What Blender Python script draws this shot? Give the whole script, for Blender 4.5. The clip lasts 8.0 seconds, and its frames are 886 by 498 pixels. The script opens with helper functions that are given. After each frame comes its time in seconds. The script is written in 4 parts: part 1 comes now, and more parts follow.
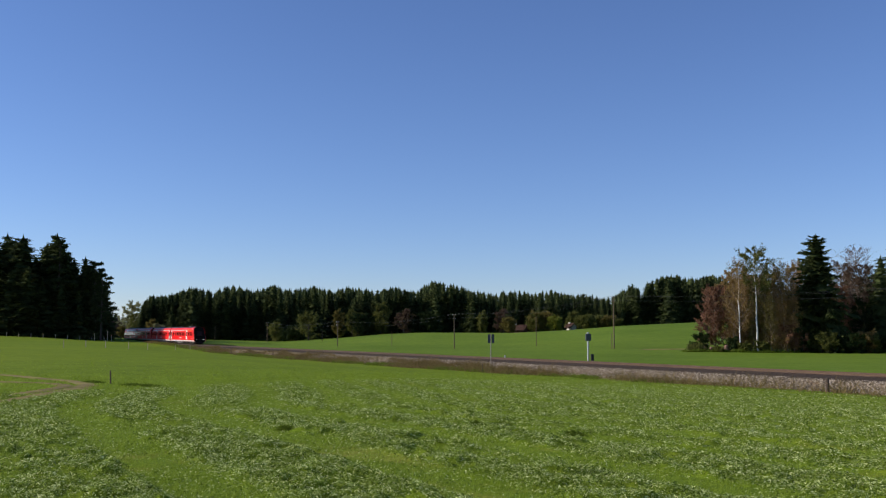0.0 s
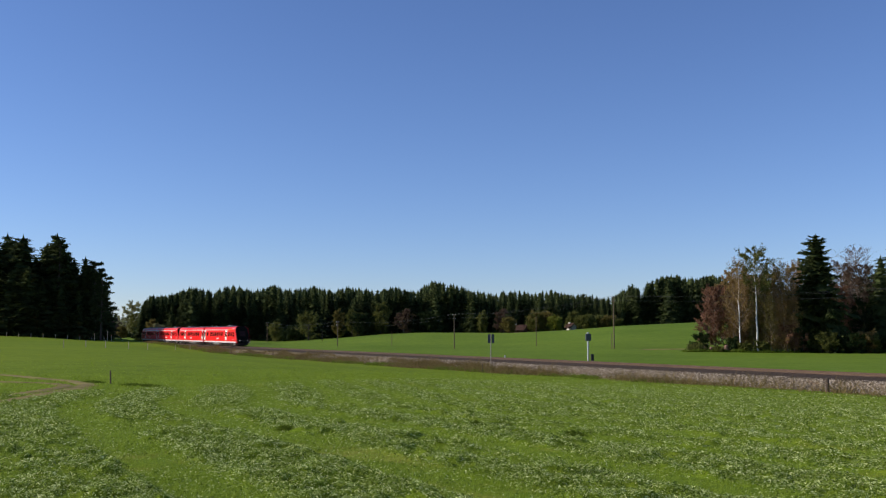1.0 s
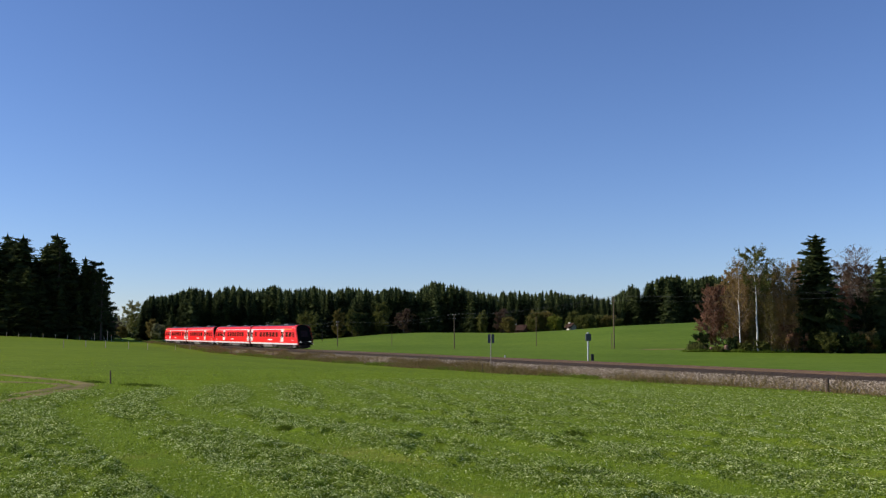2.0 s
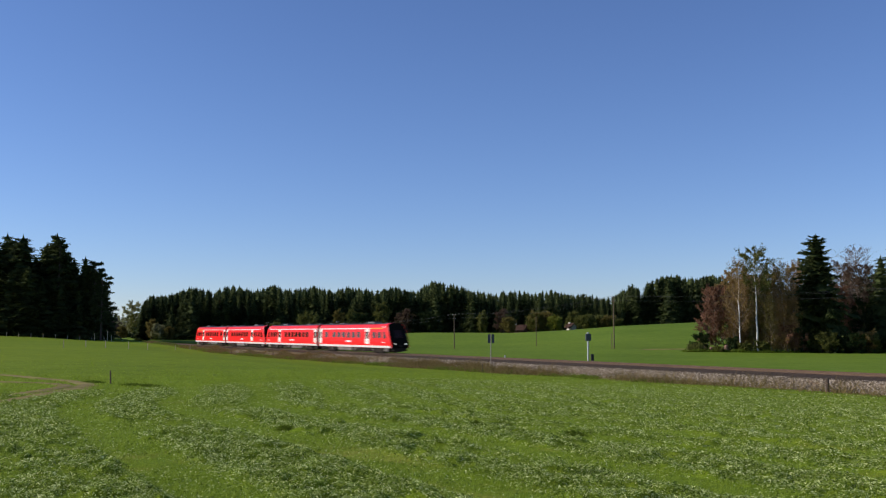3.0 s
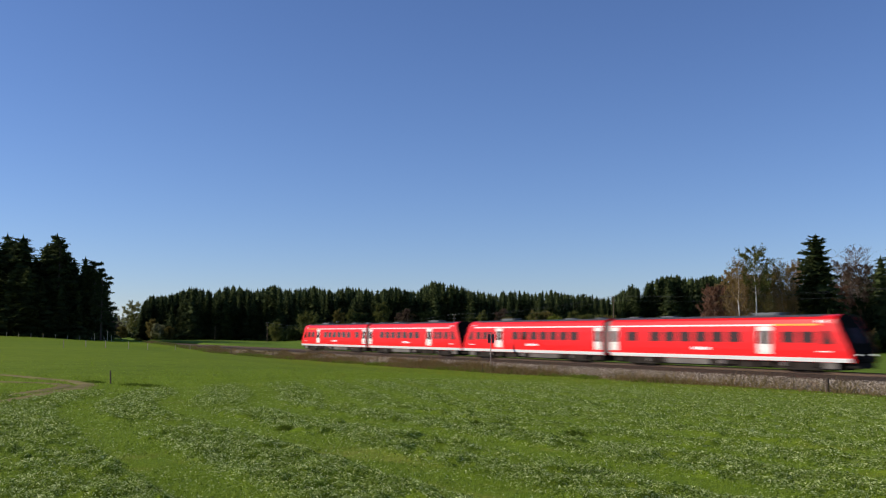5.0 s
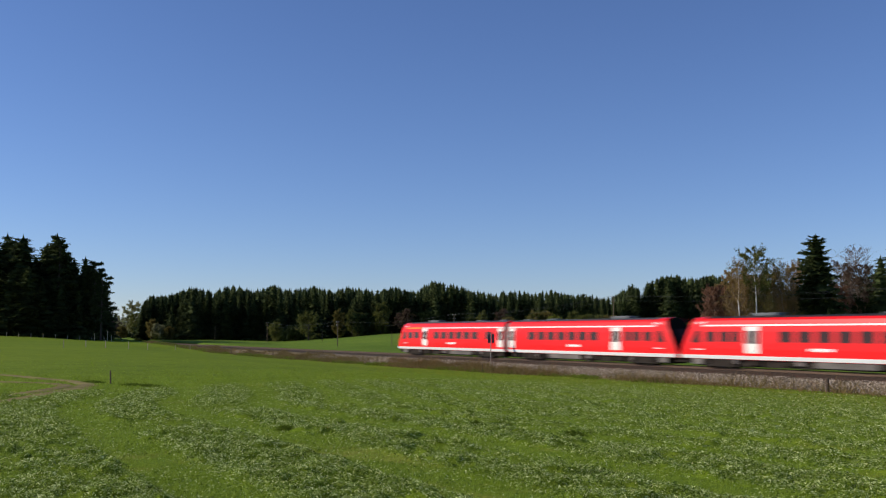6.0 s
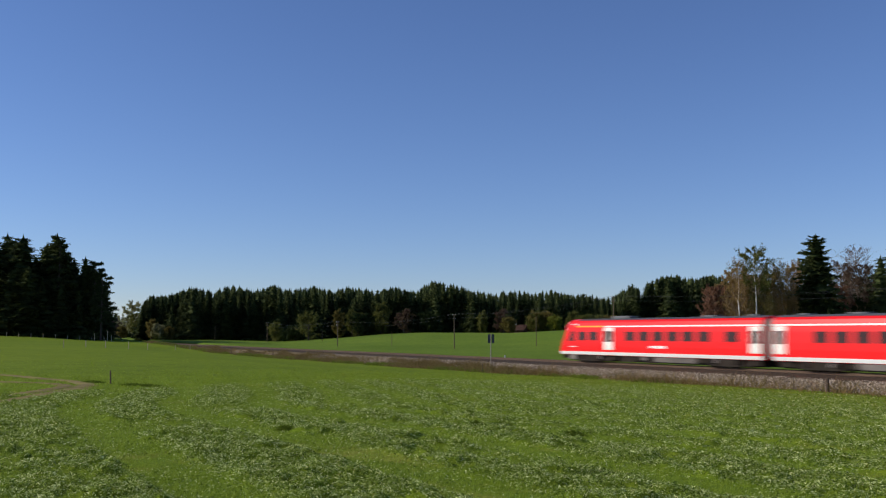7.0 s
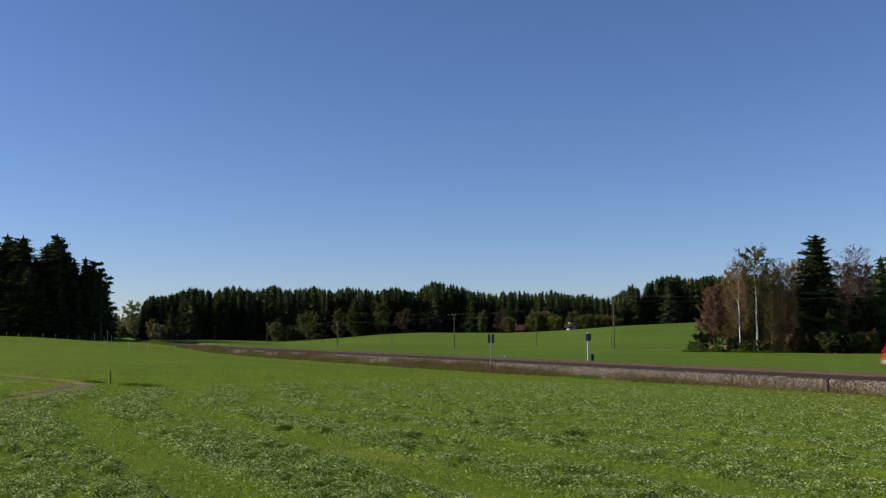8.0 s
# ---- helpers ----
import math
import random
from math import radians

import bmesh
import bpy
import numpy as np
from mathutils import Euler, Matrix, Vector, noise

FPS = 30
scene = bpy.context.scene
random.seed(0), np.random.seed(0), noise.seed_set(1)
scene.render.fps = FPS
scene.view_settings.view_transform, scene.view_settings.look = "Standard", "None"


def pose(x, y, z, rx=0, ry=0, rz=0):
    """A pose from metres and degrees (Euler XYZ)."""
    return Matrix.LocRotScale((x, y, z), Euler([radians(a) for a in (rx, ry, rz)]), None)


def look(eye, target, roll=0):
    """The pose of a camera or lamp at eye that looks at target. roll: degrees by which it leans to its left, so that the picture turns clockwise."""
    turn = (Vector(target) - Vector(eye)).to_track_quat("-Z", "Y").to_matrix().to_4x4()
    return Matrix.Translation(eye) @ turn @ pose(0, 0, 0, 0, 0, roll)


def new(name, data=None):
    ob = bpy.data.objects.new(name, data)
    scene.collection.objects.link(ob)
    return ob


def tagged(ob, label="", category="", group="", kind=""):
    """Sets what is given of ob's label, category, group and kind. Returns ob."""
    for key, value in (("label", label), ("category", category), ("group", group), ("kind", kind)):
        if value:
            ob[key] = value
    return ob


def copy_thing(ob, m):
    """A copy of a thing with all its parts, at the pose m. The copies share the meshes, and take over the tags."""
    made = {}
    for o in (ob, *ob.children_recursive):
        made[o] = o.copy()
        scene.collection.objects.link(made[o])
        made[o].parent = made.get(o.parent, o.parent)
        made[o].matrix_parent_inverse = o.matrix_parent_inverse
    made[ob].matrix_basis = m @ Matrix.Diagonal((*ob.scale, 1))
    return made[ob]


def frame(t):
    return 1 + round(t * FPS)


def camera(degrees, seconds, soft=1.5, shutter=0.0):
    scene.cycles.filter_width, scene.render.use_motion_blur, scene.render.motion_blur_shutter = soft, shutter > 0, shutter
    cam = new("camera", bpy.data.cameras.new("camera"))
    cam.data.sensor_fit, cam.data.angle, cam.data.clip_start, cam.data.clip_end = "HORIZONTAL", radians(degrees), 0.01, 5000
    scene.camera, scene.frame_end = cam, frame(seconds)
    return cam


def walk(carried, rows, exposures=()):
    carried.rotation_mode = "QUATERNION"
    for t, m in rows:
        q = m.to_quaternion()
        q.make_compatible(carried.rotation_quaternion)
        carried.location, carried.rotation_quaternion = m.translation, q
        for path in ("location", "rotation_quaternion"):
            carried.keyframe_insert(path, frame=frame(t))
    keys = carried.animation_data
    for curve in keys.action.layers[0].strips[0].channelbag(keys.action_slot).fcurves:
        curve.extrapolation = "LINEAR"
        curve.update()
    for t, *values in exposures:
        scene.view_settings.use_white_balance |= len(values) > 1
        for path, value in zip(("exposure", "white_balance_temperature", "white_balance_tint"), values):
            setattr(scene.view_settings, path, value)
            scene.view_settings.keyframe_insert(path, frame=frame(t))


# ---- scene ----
# The camera stands on a tripod in a mown meadow, a little above the rails; z = 0 is the top of the rails.
EYE_Z = 2.73
cam = camera(49.81, 8.0, soft=1.2, shutter=0.8)
STAND = pose(0, 0, EYE_Z, 90 + 5.005, 0, 0)
walk(cam, [(0.0, STAND), (8.0, STAND)], exposures=[(0.0, 0.0), (3.0, -0.03), (4.5, -0.10), (6.5, -0.18), (8.0, -0.21)])

# ---- light: a low autumn sun from the left ----
SUN_EL, SUN_AZ = radians(26), radians(-88)          # azimuth clockwise from +y
world = bpy.data.worlds.new("world")
scene.world = world
world.use_nodes = True
wn = world.node_tree.nodes
sky = wn.new("ShaderNodeTexSky")
sky.sky_type = "NISHITA"
sky.sun_disc = False
sky.sun_elevation, sky.sun_rotation = SUN_EL, SUN_AZ % (2 * math.pi)
sky.altitude, sky.air_density, sky.dust_density, sky.ozone_density = 700, 1.0, 0.08, 4.0
wn["Background"].inputs["Strength"].default_value = 0.112
tint = wn.new("ShaderNodeMix")
tint.data_type, tint.blend_type = "RGBA", "MULTIPLY"
tint.inputs[0].default_value = 1.0
tint.inputs[7].default_value = (0.89, 0.925, 1.17, 1)
world.node_tree.links.new(sky.outputs[0], tint.inputs[6])
world.node_tree.links.new(tint.outputs[2], wn["Background"].inputs["Color"])
sun = new("sun", bpy.data.lights.new("sun", "SUN"))
sun.data.energy, sun.data.angle, sun.data.color = 5.0, radians(0.53), (1.0, 0.94, 0.84)
to_sun = Vector((math.sin(SUN_AZ) * math.cos(SUN_EL), math.cos(SUN_AZ) * math.cos(SUN_EL), math.sin(SUN_EL)))
sun.matrix_world = look(to_sun * 50, (0, 0, 0))


# ---- materials ----
class Mat:
    """A small node builder on a principled material."""

    def __init__(self, name, rough=0.8, metal=0.0, spec=0.3):
        self.m = bpy.data.materials.new(name)
        self.m.use_nodes = True
        self.t = self.m.node_tree
        self.b = self.t.nodes["Principled BSDF"]
        self.b.inputs["Roughness"].default_value = rough
        self.b.inputs["Metallic"].default_value = metal
        self.b.inputs["Specular IOR Level"].default_value = spec
        self.pos = self.node("ShaderNodeNewGeometry").outputs["Position"]

    def node(self, kind):
        return self.t.nodes.new(kind)

    def link(self, a, b):
        self.t.links.new(a, b)

    def obj(self):
        return self.node("ShaderNodeTexCoord").outputs["Object"]

    def noise(self, scale, detail=4, rough=0.6, coords=None, stretch=None, turn=0.0):
        src = coords or self.pos
        if stretch:
            mp = self.node("ShaderNodeMapping")
            mp.inputs["Scale"].default_value = stretch
            mp.inputs["Rotation"].default_value = (0, 0, turn)
            self.link(src, mp.inputs["Vector"])
            src = mp.outputs[0]
        n = self.node("ShaderNodeTexNoise")
        n.inputs["Scale"].default_value = scale
        n.inputs["Detail"].default_value = detail
        n.inputs["Roughness"].default_value = rough
        self.link(src, n.inputs["Vector"])
        return n.outputs["Fac"]

    def ramp(self, fac, stops):
        r = self.node("ShaderNodeValToRGB")
        e = r.color_ramp.elements
        while len(e) < len(stops):
            e.new(0.5)
        for i, (at, col) in enumerate(stops):
            e[i].position = at
            e[i].color = (*col, 1) if len(col) == 3 else col
        self.link(fac, r.inputs[0])
        return r.outputs[0]

    def grey(self, fac, lo, hi):
        return self.ramp(fac, [(lo, (0, 0, 0)), (hi, (1, 1, 1))])

    def mix(self, fac, a, b, kind="MIX"):
        x = self.node("ShaderNodeMix")
        x.data_type, x.blend_type = "RGBA", kind
        for sock, v in ((x.inputs[0], fac), (x.inputs[6], a), (x.inputs[7], b)):
            if isinstance(v, tuple):
                sock.default_value = (*v, 1)
            elif isinstance(v, (int, float)):
                sock.default_value = v
            else:
                self.link(v, sock)
        return x.outputs[2]

    def math(self, op, a, b=0.0, c=0.0):
        x = self.node("ShaderNodeMath")
        x.operation = op
        for sock, v in zip(x.inputs, (a, b, c)):
            if isinstance(v, (int, float)):
                sock.default_value = v
            else:
                self.link(v, sock)
        return x.outputs[0]

    def random(self, island=False):
        if island:
            return self.node("ShaderNodeNewGeometry").outputs["Random Per Island"]
        return self.node("ShaderNodeObjectInfo").outputs["Random"]

    def color(self, c):
        if isinstance(c, tuple):
            self.b.inputs["Base Color"].default_value = (*c, 1)
        else:
            self.link(c, self.b.inputs["Base Color"])
        return self

    def bump(self, fac, dist=0.02, strength=0.6):
        n = self.node("ShaderNodeBump")
        n.inputs["Strength"].default_value, n.inputs["Distance"].default_value = strength, dist
        self.link(fac, n.inputs["Height"])
        self.link(n.outputs[0], self.b.inputs["Normal"])
        return self


def plain(name, col, rough=0.6, metal=0.0, spec=0.4, scale=6.0, vary=0.18, bump=0.0):
    """A surface of one paint with dirt and grain at two scales."""
    m = Mat(name, rough, metal, spec)
    o = m.obj()
    dark = tuple(v * (1 - vary) for v in col)
    light = tuple(min(1, v * (1 + vary)) for v in col)
    big = m.noise(scale * 0.2, 3, coords=o)
    fine = m.noise(scale * 3, 4, coords=o)
    m.color(m.mix(0.35, m.ramp(big, [(0.3, dark), (0.7, light)]), m.ramp(fine, [(0.3, dark), (0.7, light)])))
    if bump:
        m.bump(fine, bump)
    return m.m


def leafy(name, cols, rough=0.8, through_light=0.35, patch=0.35, own=0.55):
    """Leaves or needles: each island takes a colour of its own, light passes partly through."""
    m = Mat(name, rough, 0, 0.1)
    r = m.random(island=True)
    n = m.grey(m.noise(patch, 3), 0.2, 0.8) if patch > 1 else m.noise(patch, 3)
    k = m.math("ADD", m.math("MULTIPLY", r, own), m.math("MULTIPLY", n, 1 - own))
    o = m.random()
    stops = [(0.15 + 0.7 * i / max(1, len(cols) - 1), c) for i, c in enumerate(cols)]
    c = m.ramp(k, stops)
    c = m.mix(m.math("MULTIPLY", o, 0.5), c, m.mix(1.0, c, (0.55, 0.6, 0.5), "MULTIPLY"))
    m.color(c)
    tr = m.node("ShaderNodeBsdfTranslucent")
    m.link(c, tr.inputs["Color"])
    mx = m.node("ShaderNodeMixShader")
    mx.inputs[0].default_value = through_light
    m.link(m.b.outputs[0], mx.inputs[1])
    m.link(tr.outputs[0], mx.inputs[2])
    m.link(mx.outputs[0], m.t.nodes["Material Output"].inputs["Surface"])
    return m.m


TRACK_ANG, TRACK_OFF = 0.50643, 56.296
CA, SA = math.cos(TRACK_ANG), math.sin(TRACK_ANG)
BEND_A, BEND_K = 117.8, 0.0001266
ROW_X, ROW_Y, ROW_PITCH, ROW_START, ROW_TURN = 0.88, 0.475, 2.65, 3.0, 23.0      # the mower's rows
SWATH_TURN = math.atan2(ROW_Y, ROW_X)


def ground_material():
    """Mown meadow: green stubble with swaths, parallel to the railway, darkened for shade among the cut grass."""
    m = Mat("meadow_grass", 0.9, 0, 0.05)
    sep = m.node("ShaderNodeSeparateXYZ")
    m.link(m.pos, sep.inputs[0])
    x, y = sep.outputs[0], sep.outputs[1]
    wob = m.math("ADD", m.math("MULTIPLY", m.math("SINE", m.math("ADD", m.math("MULTIPLY", x, 0.11), m.math("MULTIPLY", y, 0.23))), 0.16),
                 m.math("MULTIPLY", m.math("SINE", m.math("ADD", m.math("ADD", m.math("MULTIPLY", x, 0.61), m.math("MULTIPLY", y, 0.17)), 1.7)), 0.12))
    n = m.math("ADD", m.math("ADD", m.math("MULTIPLY", x, ROW_X), m.math("MULTIPLY", y, ROW_Y)), wob)
    turn = m.math("MAXIMUM", m.math("SUBTRACT", m.math("ADD", m.math("MULTIPLY", x, -ROW_Y), m.math("MULTIPLY", y, ROW_X)), ROW_TURN), 0.0)
    n = m.math("SUBTRACT", n, m.math("MINIMUM", m.math("MULTIPLY", m.math("MULTIPLY", turn, turn), 0.025), m.math("MULTIPLY", turn, 0.25)))
    wave = m.math("COSINE", m.math("MULTIPLY", m.math("SUBTRACT", n, ROW_START), 2 * math.pi / ROW_PITCH))
    patch = m.noise(0.9, 5, 0.7)
    cut = m.grey(m.math("ADD", m.math("MULTIPLY", wave, -0.30), patch), 0.38, 0.56)
    # the cut meadow ends where the longer pasture begins
    edge = m.math("ADD", m.math("ADD", m.math("MULTIPLY", x, 0.9), m.math("MULTIPLY", y, -0.437)), 27.7)
    edge = m.math("ADD", edge, m.math("MULTIPLY", m.math("SUBTRACT", m.noise(0.4, 4, 0.7), 0.5), 5.0))
    far = m.grey(m.math("MULTIPLY", edge, -0.1), -0.08, 0.08)
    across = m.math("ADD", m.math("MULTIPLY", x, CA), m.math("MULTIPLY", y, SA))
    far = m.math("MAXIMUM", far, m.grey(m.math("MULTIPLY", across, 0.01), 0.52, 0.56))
    fine = m.noise(26, 6, 0.75)
    mid = m.noise(3.0, 5, 0.7)
    long_ = m.noise(1.0, 4, 0.6, stretch=(0.10, 0.9, 1), turn=-SWATH_TURN)
    green = m.ramp(fine, [(0.3, (0.090, 0.138, 0.008)), (0.55, (0.165, 0.232, 0.016)), (0.75, (0.24, 0.31, 0.035))])
    # darker than the stubble: shade in the gaps between clippings put into the colour
    clip = m.ramp(fine, [(0.3, (0.068, 0.100, 0.007)), (0.5, (0.130, 0.180, 0.013)), (0.72, (0.22, 0.28, 0.04))])
    tufty = m.noise(1.1, 6, 0.75, stretch=(1.0, 0.35, 1.0))
    past = m.ramp(m.mix(0.45, m.mix(0.5, mid, long_), tufty), [(0.30, (0.088, 0.128, 0.007)), (0.5, (0.148, 0.206, 0.011)), (0.70, (0.212, 0.265, 0.022))])
    c = m.mix(cut, green, clip)
    c = m.mix(m.math("MULTIPLY", m.grey(mid, 0.45, 0.75), 0.35), c, (0.20, 0.23, 0.012))
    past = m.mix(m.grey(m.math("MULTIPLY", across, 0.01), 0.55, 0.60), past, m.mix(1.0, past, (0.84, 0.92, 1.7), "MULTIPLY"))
    past = m.mix(0.4, past, m.mix(1.0, past, m.ramp(fine, [(0.3, (0.6, 0.65, 0.6)), (0.7, (1.35, 1.3, 1.3))]), "MULTIPLY"))
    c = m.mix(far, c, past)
    big = m.noise(0.03, 3)
    c = m.mix(0.6, c, m.mix(1.0, c, m.ramp(big, [(0.32, (0.72, 0.78, 0.6)), (0.5, (1, 1, 1)), (0.68, (1.2, 1.12, 1.1))]), "MULTIPLY"))
    # straw-coloured scuffs along the bare strips
    scuff = m.math("MULTIPLY", m.grey(m.noise(0.45, 4, 0.7), 0.54, 0.70), m.math("SUBTRACT", 1.0, m.math("MAXIMUM", cut, far)))
    c = m.mix(m.math("MULTIPLY", scuff, 0.75), c, (0.30, 0.26, 0.055))
    m.color(c)
    m.bump(m.math("ADD", m.math("MULTIPLY", fine, 0.5), m.math("ADD", mid, m.math("MULTIPLY", cut, 0.6))), 0.04, 0.7)
    return m.m


def ballast_material():
    m = Mat("ballast_stone", 0.9, 0, 0.2)
    v = m.node("ShaderNodeTexVoronoi")
    v.inputs["Scale"].default_value = 14
    m.link(m.pos, v.inputs["Vector"])
    c = m.ramp(v.outputs["Color"], [(0.0, (0.075, 0.055, 0.035)), (0.5, (0.18, 0.138, 0.095)), (1.0, (0.36, 0.295, 0.22))])
    c = m.mix(m.grey(m.noise(0.4, 3), 0.35, 0.7), c, m.mix(1.0, c, (0.75, 0.62, 0.5), "MULTIPLY"))
    # further out the stones are overgrown and earthy
    sep = m.node("ShaderNodeSeparateXYZ")
    m.link(m.pos, sep.inputs[0])
    along = m.math("ADD", sep.outputs[1], m.math("MULTIPLY", m.noise(0.3, 3), 30.0))
    earth = m.ramp(m.noise(6, 5, 0.7), [(0.3, (0.085, 0.062, 0.034)), (0.7, (0.20, 0.15, 0.085))])
    m.color(m.mix(m.grey(m.math("MULTIPLY", along, 0.004), 0.50, 0.62), c, earth))
    m.bump(v.outputs["Distance"], 0.05, 1.0)
    return m.m


def bed_material():
    m = Mat("rusty_track_bed", 0.95, 0, 0.15)
    n = m.noise(12, 5, 0.7)
    c = m.ramp(n, [(0.3, (0.034, 0.023, 0.015)), (0.7, (0.090, 0.061, 0.040))])
    m.color(c)
    m.bump(n, 0.05, 1.0)
    return m.m


M_GROUND = ground_material()
M_BALLAST = ballast_material()
M_BED = bed_material()
M_RAIL = plain("rusty_rail", (0.12, 0.075, 0.05), 0.5, 0.6)
M_SLEEPER = plain("weathered_sleeper", (0.075, 0.050, 0.037), 0.9)
M_RED = plain("traffic_red_paint", (0.86, 0.012, 0.014), 0.35, 0, 0.25, 1.0, 0.06)
M_WHITE = plain("white_paint", (0.88, 0.87, 0.84), 0.35, 0, 0.5, 1.0, 0.08)
M_IVORY = plain("ivory_door_paint", (0.84, 0.80, 0.73), 0.4, 0, 0.4, 1.0, 0.08)
M_YELLOW = plain("yellow_paint", (0.80, 0.36, 0.02), 0.35)
M_ROOF = plain("grey_roof_paint", (0.10, 0.10, 0.105), 0.6, 0, 0.4, 1.5, 0.25)
M_GLASS = plain("tinted_window_glass", (0.050, 0.020, 0.015), 0.08, 0, 0.3, 1.0, 0.1)
M_MASK = plain("black_gloss_mask", (0.012, 0.010, 0.007), 0.6, 0, 0.02, 1.0, 0.1)
M_UNDER = plain("sooty_underframe", (0.030, 0.023, 0.018), 0.9, 0, 0.15, 5, 0.6)
M_SKIRT = plain("dusty_grey_skirt", (0.15, 0.13, 0.115), 0.8, 0, 0.2, 3, 0.5)
M_BELLOWS = plain("dusty_grey_bellows", (0.16, 0.13, 0.12), 0.85)
M_RUBBER = plain("black_rubber", (0.02, 0.02, 0.02), 0.8)
M_WOOD = plain("weathered_wood", (0.13, 0.095, 0.065), 0.9, 0, 0.2, 8, 0.4, 0.01)
M_PALEWOOD = plain("bleached_wood", (0.42, 0.36, 0.27), 0.9, 0, 0.2, 8, 0.3, 0.01)
M_STEEL = plain("weathered_steel", (0.24, 0.21, 0.18), 0.7, 0.1)
M_BOARD = plain("dark_board_back", (0.05, 0.06, 0.075), 0.6)
M_WIRE = plain("dark_wire", (0.03, 0.03, 0.03), 0.6)
M_BARK = plain("spruce_bark", (0.09, 0.065, 0.048), 0.95, 0, 0.2, 6, 0.4, 0.02)
M_SPRUCE = leafy("spruce_needles", [(0.046, 0.064, 0.026), (0.086, 0.108, 0.038), (0.135, 0.156, 0.056)], 1.0, 0.35)
M_PINE = leafy("pine_needles", [(0.030, 0.040, 0.016), (0.055, 0.065, 0.024), (0.085, 0.095, 0.035)], 1.0, 0.2)
M_LEAF = {
    "red_brown": leafy("red_brown_leaves", [(0.15, 0.072, 0.046), (0.24, 0.120, 0.076), (0.32, 0.175, 0.105)]),
    "brown": leafy("brown_autumn_leaves", [(0.21, 0.130, 0.050), (0.34, 0.215, 0.082), (0.46, 0.31, 0.13)], 0.8, 0.55),
    "ochre": leafy("ochre_autumn_leaves", [(0.105, 0.088, 0.027), (0.18, 0.145, 0.042), (0.26, 0.205, 0.062)], 0.8, 0.45),
    "olive": leafy("olive_leaves", [(0.075, 0.083, 0.022), (0.135, 0.14, 0.035), (0.20, 0.197, 0.056)], 0.8, 0.42),
    "yellow_green": leafy("yellow_green_leaves", [(0.14, 0.155, 0.025), (0.23, 0.24, 0.038), (0.31, 0.30, 0.055)], 0.8, 0.45),
    "dark_green": leafy("dark_green_leaves", [(0.018, 0.030, 0.010), (0.032, 0.050, 0.014), (0.05, 0.07, 0.02)]),
    # brown leaves with the grove's shade put into the colour; reused for duller trees
    "dusky": leafy("shade_dulled_brown_leaves", [(0.070, 0.046, 0.032), (0.115, 0.074, 0.050), (0.165, 0.105, 0.070)]),
    "pale": leafy("pale_dry_leaves", [(0.24, 0.23, 0.11), (0.33, 0.32, 0.16), (0.42, 0.39, 0.20)], 0.8, 0.45),
}
M_TWIG = plain("grey_twigs", (0.25, 0.18, 0.13), 0.9)
M_DARKBARK = plain("dark_bark", (0.075, 0.06, 0.05), 0.95, 0, 0.2, 6, 0.4, 0.02)
M_STONE = plain("rubble_stone", (0.20, 0.125, 0.09), 0.9, 0, 0.2, 4, 0.3, 0.03)
M_PLASTER = plain("white_plaster", (0.58, 0.55, 0.50), 0.9)
M_TILE = plain("brown_roof_tile", (0.10, 0.054, 0.040), 0.85, 0, 0.2, 5, 0.3)
M_PLANK = plain("dark_plank_wall", (0.10, 0.062, 0.045), 0.9, 0, 0.2, 5, 0.3)
M_GREYPAINT = plain("weathered_pale_paint", (0.50, 0.50, 0.47), 0.7)
M_BLUEBOX = plain("blue_grey_enamel", (0.055, 0.065, 0.065), 0.5)
M_DIRT = plain("bare_dirt", (0.21, 0.165, 0.055), 0.95, 0, 0.1, 4, 0.55, 0.02)
M_GRASS = leafy("green_stubble", [(0.178, 0.248, 0.022), (0.286, 0.376, 0.040), (0.40, 0.49, 0.09)], 0.8, 0.4)
M_CUT = leafy("cut_grass", [(0.070, 0.104, 0.011), (0.178, 0.246, 0.031), (0.310, 0.382, 0.075), (0.80, 0.83, 0.40)], 0.55, 0.38, 3.2, 0.72)
M_HEAP = leafy("raked_grass", [(0.08, 0.11, 0.010), (0.14, 0.19, 0.02), (0.22, 0.28, 0.04)], 0.8, 0.3)
M_DRY = leafy("dry_verge_grass", [(0.13, 0.105, 0.028), (0.235, 0.165, 0.068), (0.37, 0.265, 0.13)], 0.8, 0.3)


def birch_bark():
    m = Mat("birch_bark", 0.7, 0, 0.3)
    o = m.obj()
    bands = m.noise(1.2, 4, 0.7, coords=o, stretch=(1.5, 1.5, 5.0))
    c = m.ramp(bands, [(0.36, (0.04, 0.035, 0.03)), (0.45, (0.62, 0.60, 0.56)), (0.8, (0.78, 0.76, 0.72))])
    m.color(c)
    return m.m


M_BIRCH = birch_bark()
M_LAMP = bpy.data.materials.new("lit_headlamp")
M_LAMP.use_nodes = True
M_LAMP.node_tree.nodes["Principled BSDF"].inputs["Emission Color"].default_value = (1, 0.95, 0.85, 1)
M_LAMP.node_tree.nodes["Principled BSDF"].inputs["Emission Strength"].default_value = 1.4


# ---- helpers for meshes ----
def part(name, bm, material, parent=None, label="", smooth=False):
    """Link a bmesh as one mesh object, under parent if given."""
    me = bpy.data.meshes.new(name)
    bm.to_mesh(me)
    bm.free()
    return mesh_part(name, me, material, parent, label, smooth)


def mesh_part(name, me, material, parent=None, label="", smooth=False):
    if not me.materials:
        me.materials.append(material)
    if smooth:
        me.shade_smooth()
    ob = new(name, me)
    if parent:
        ob.parent = parent
    if label:
        tagged(ob, label)
    return ob


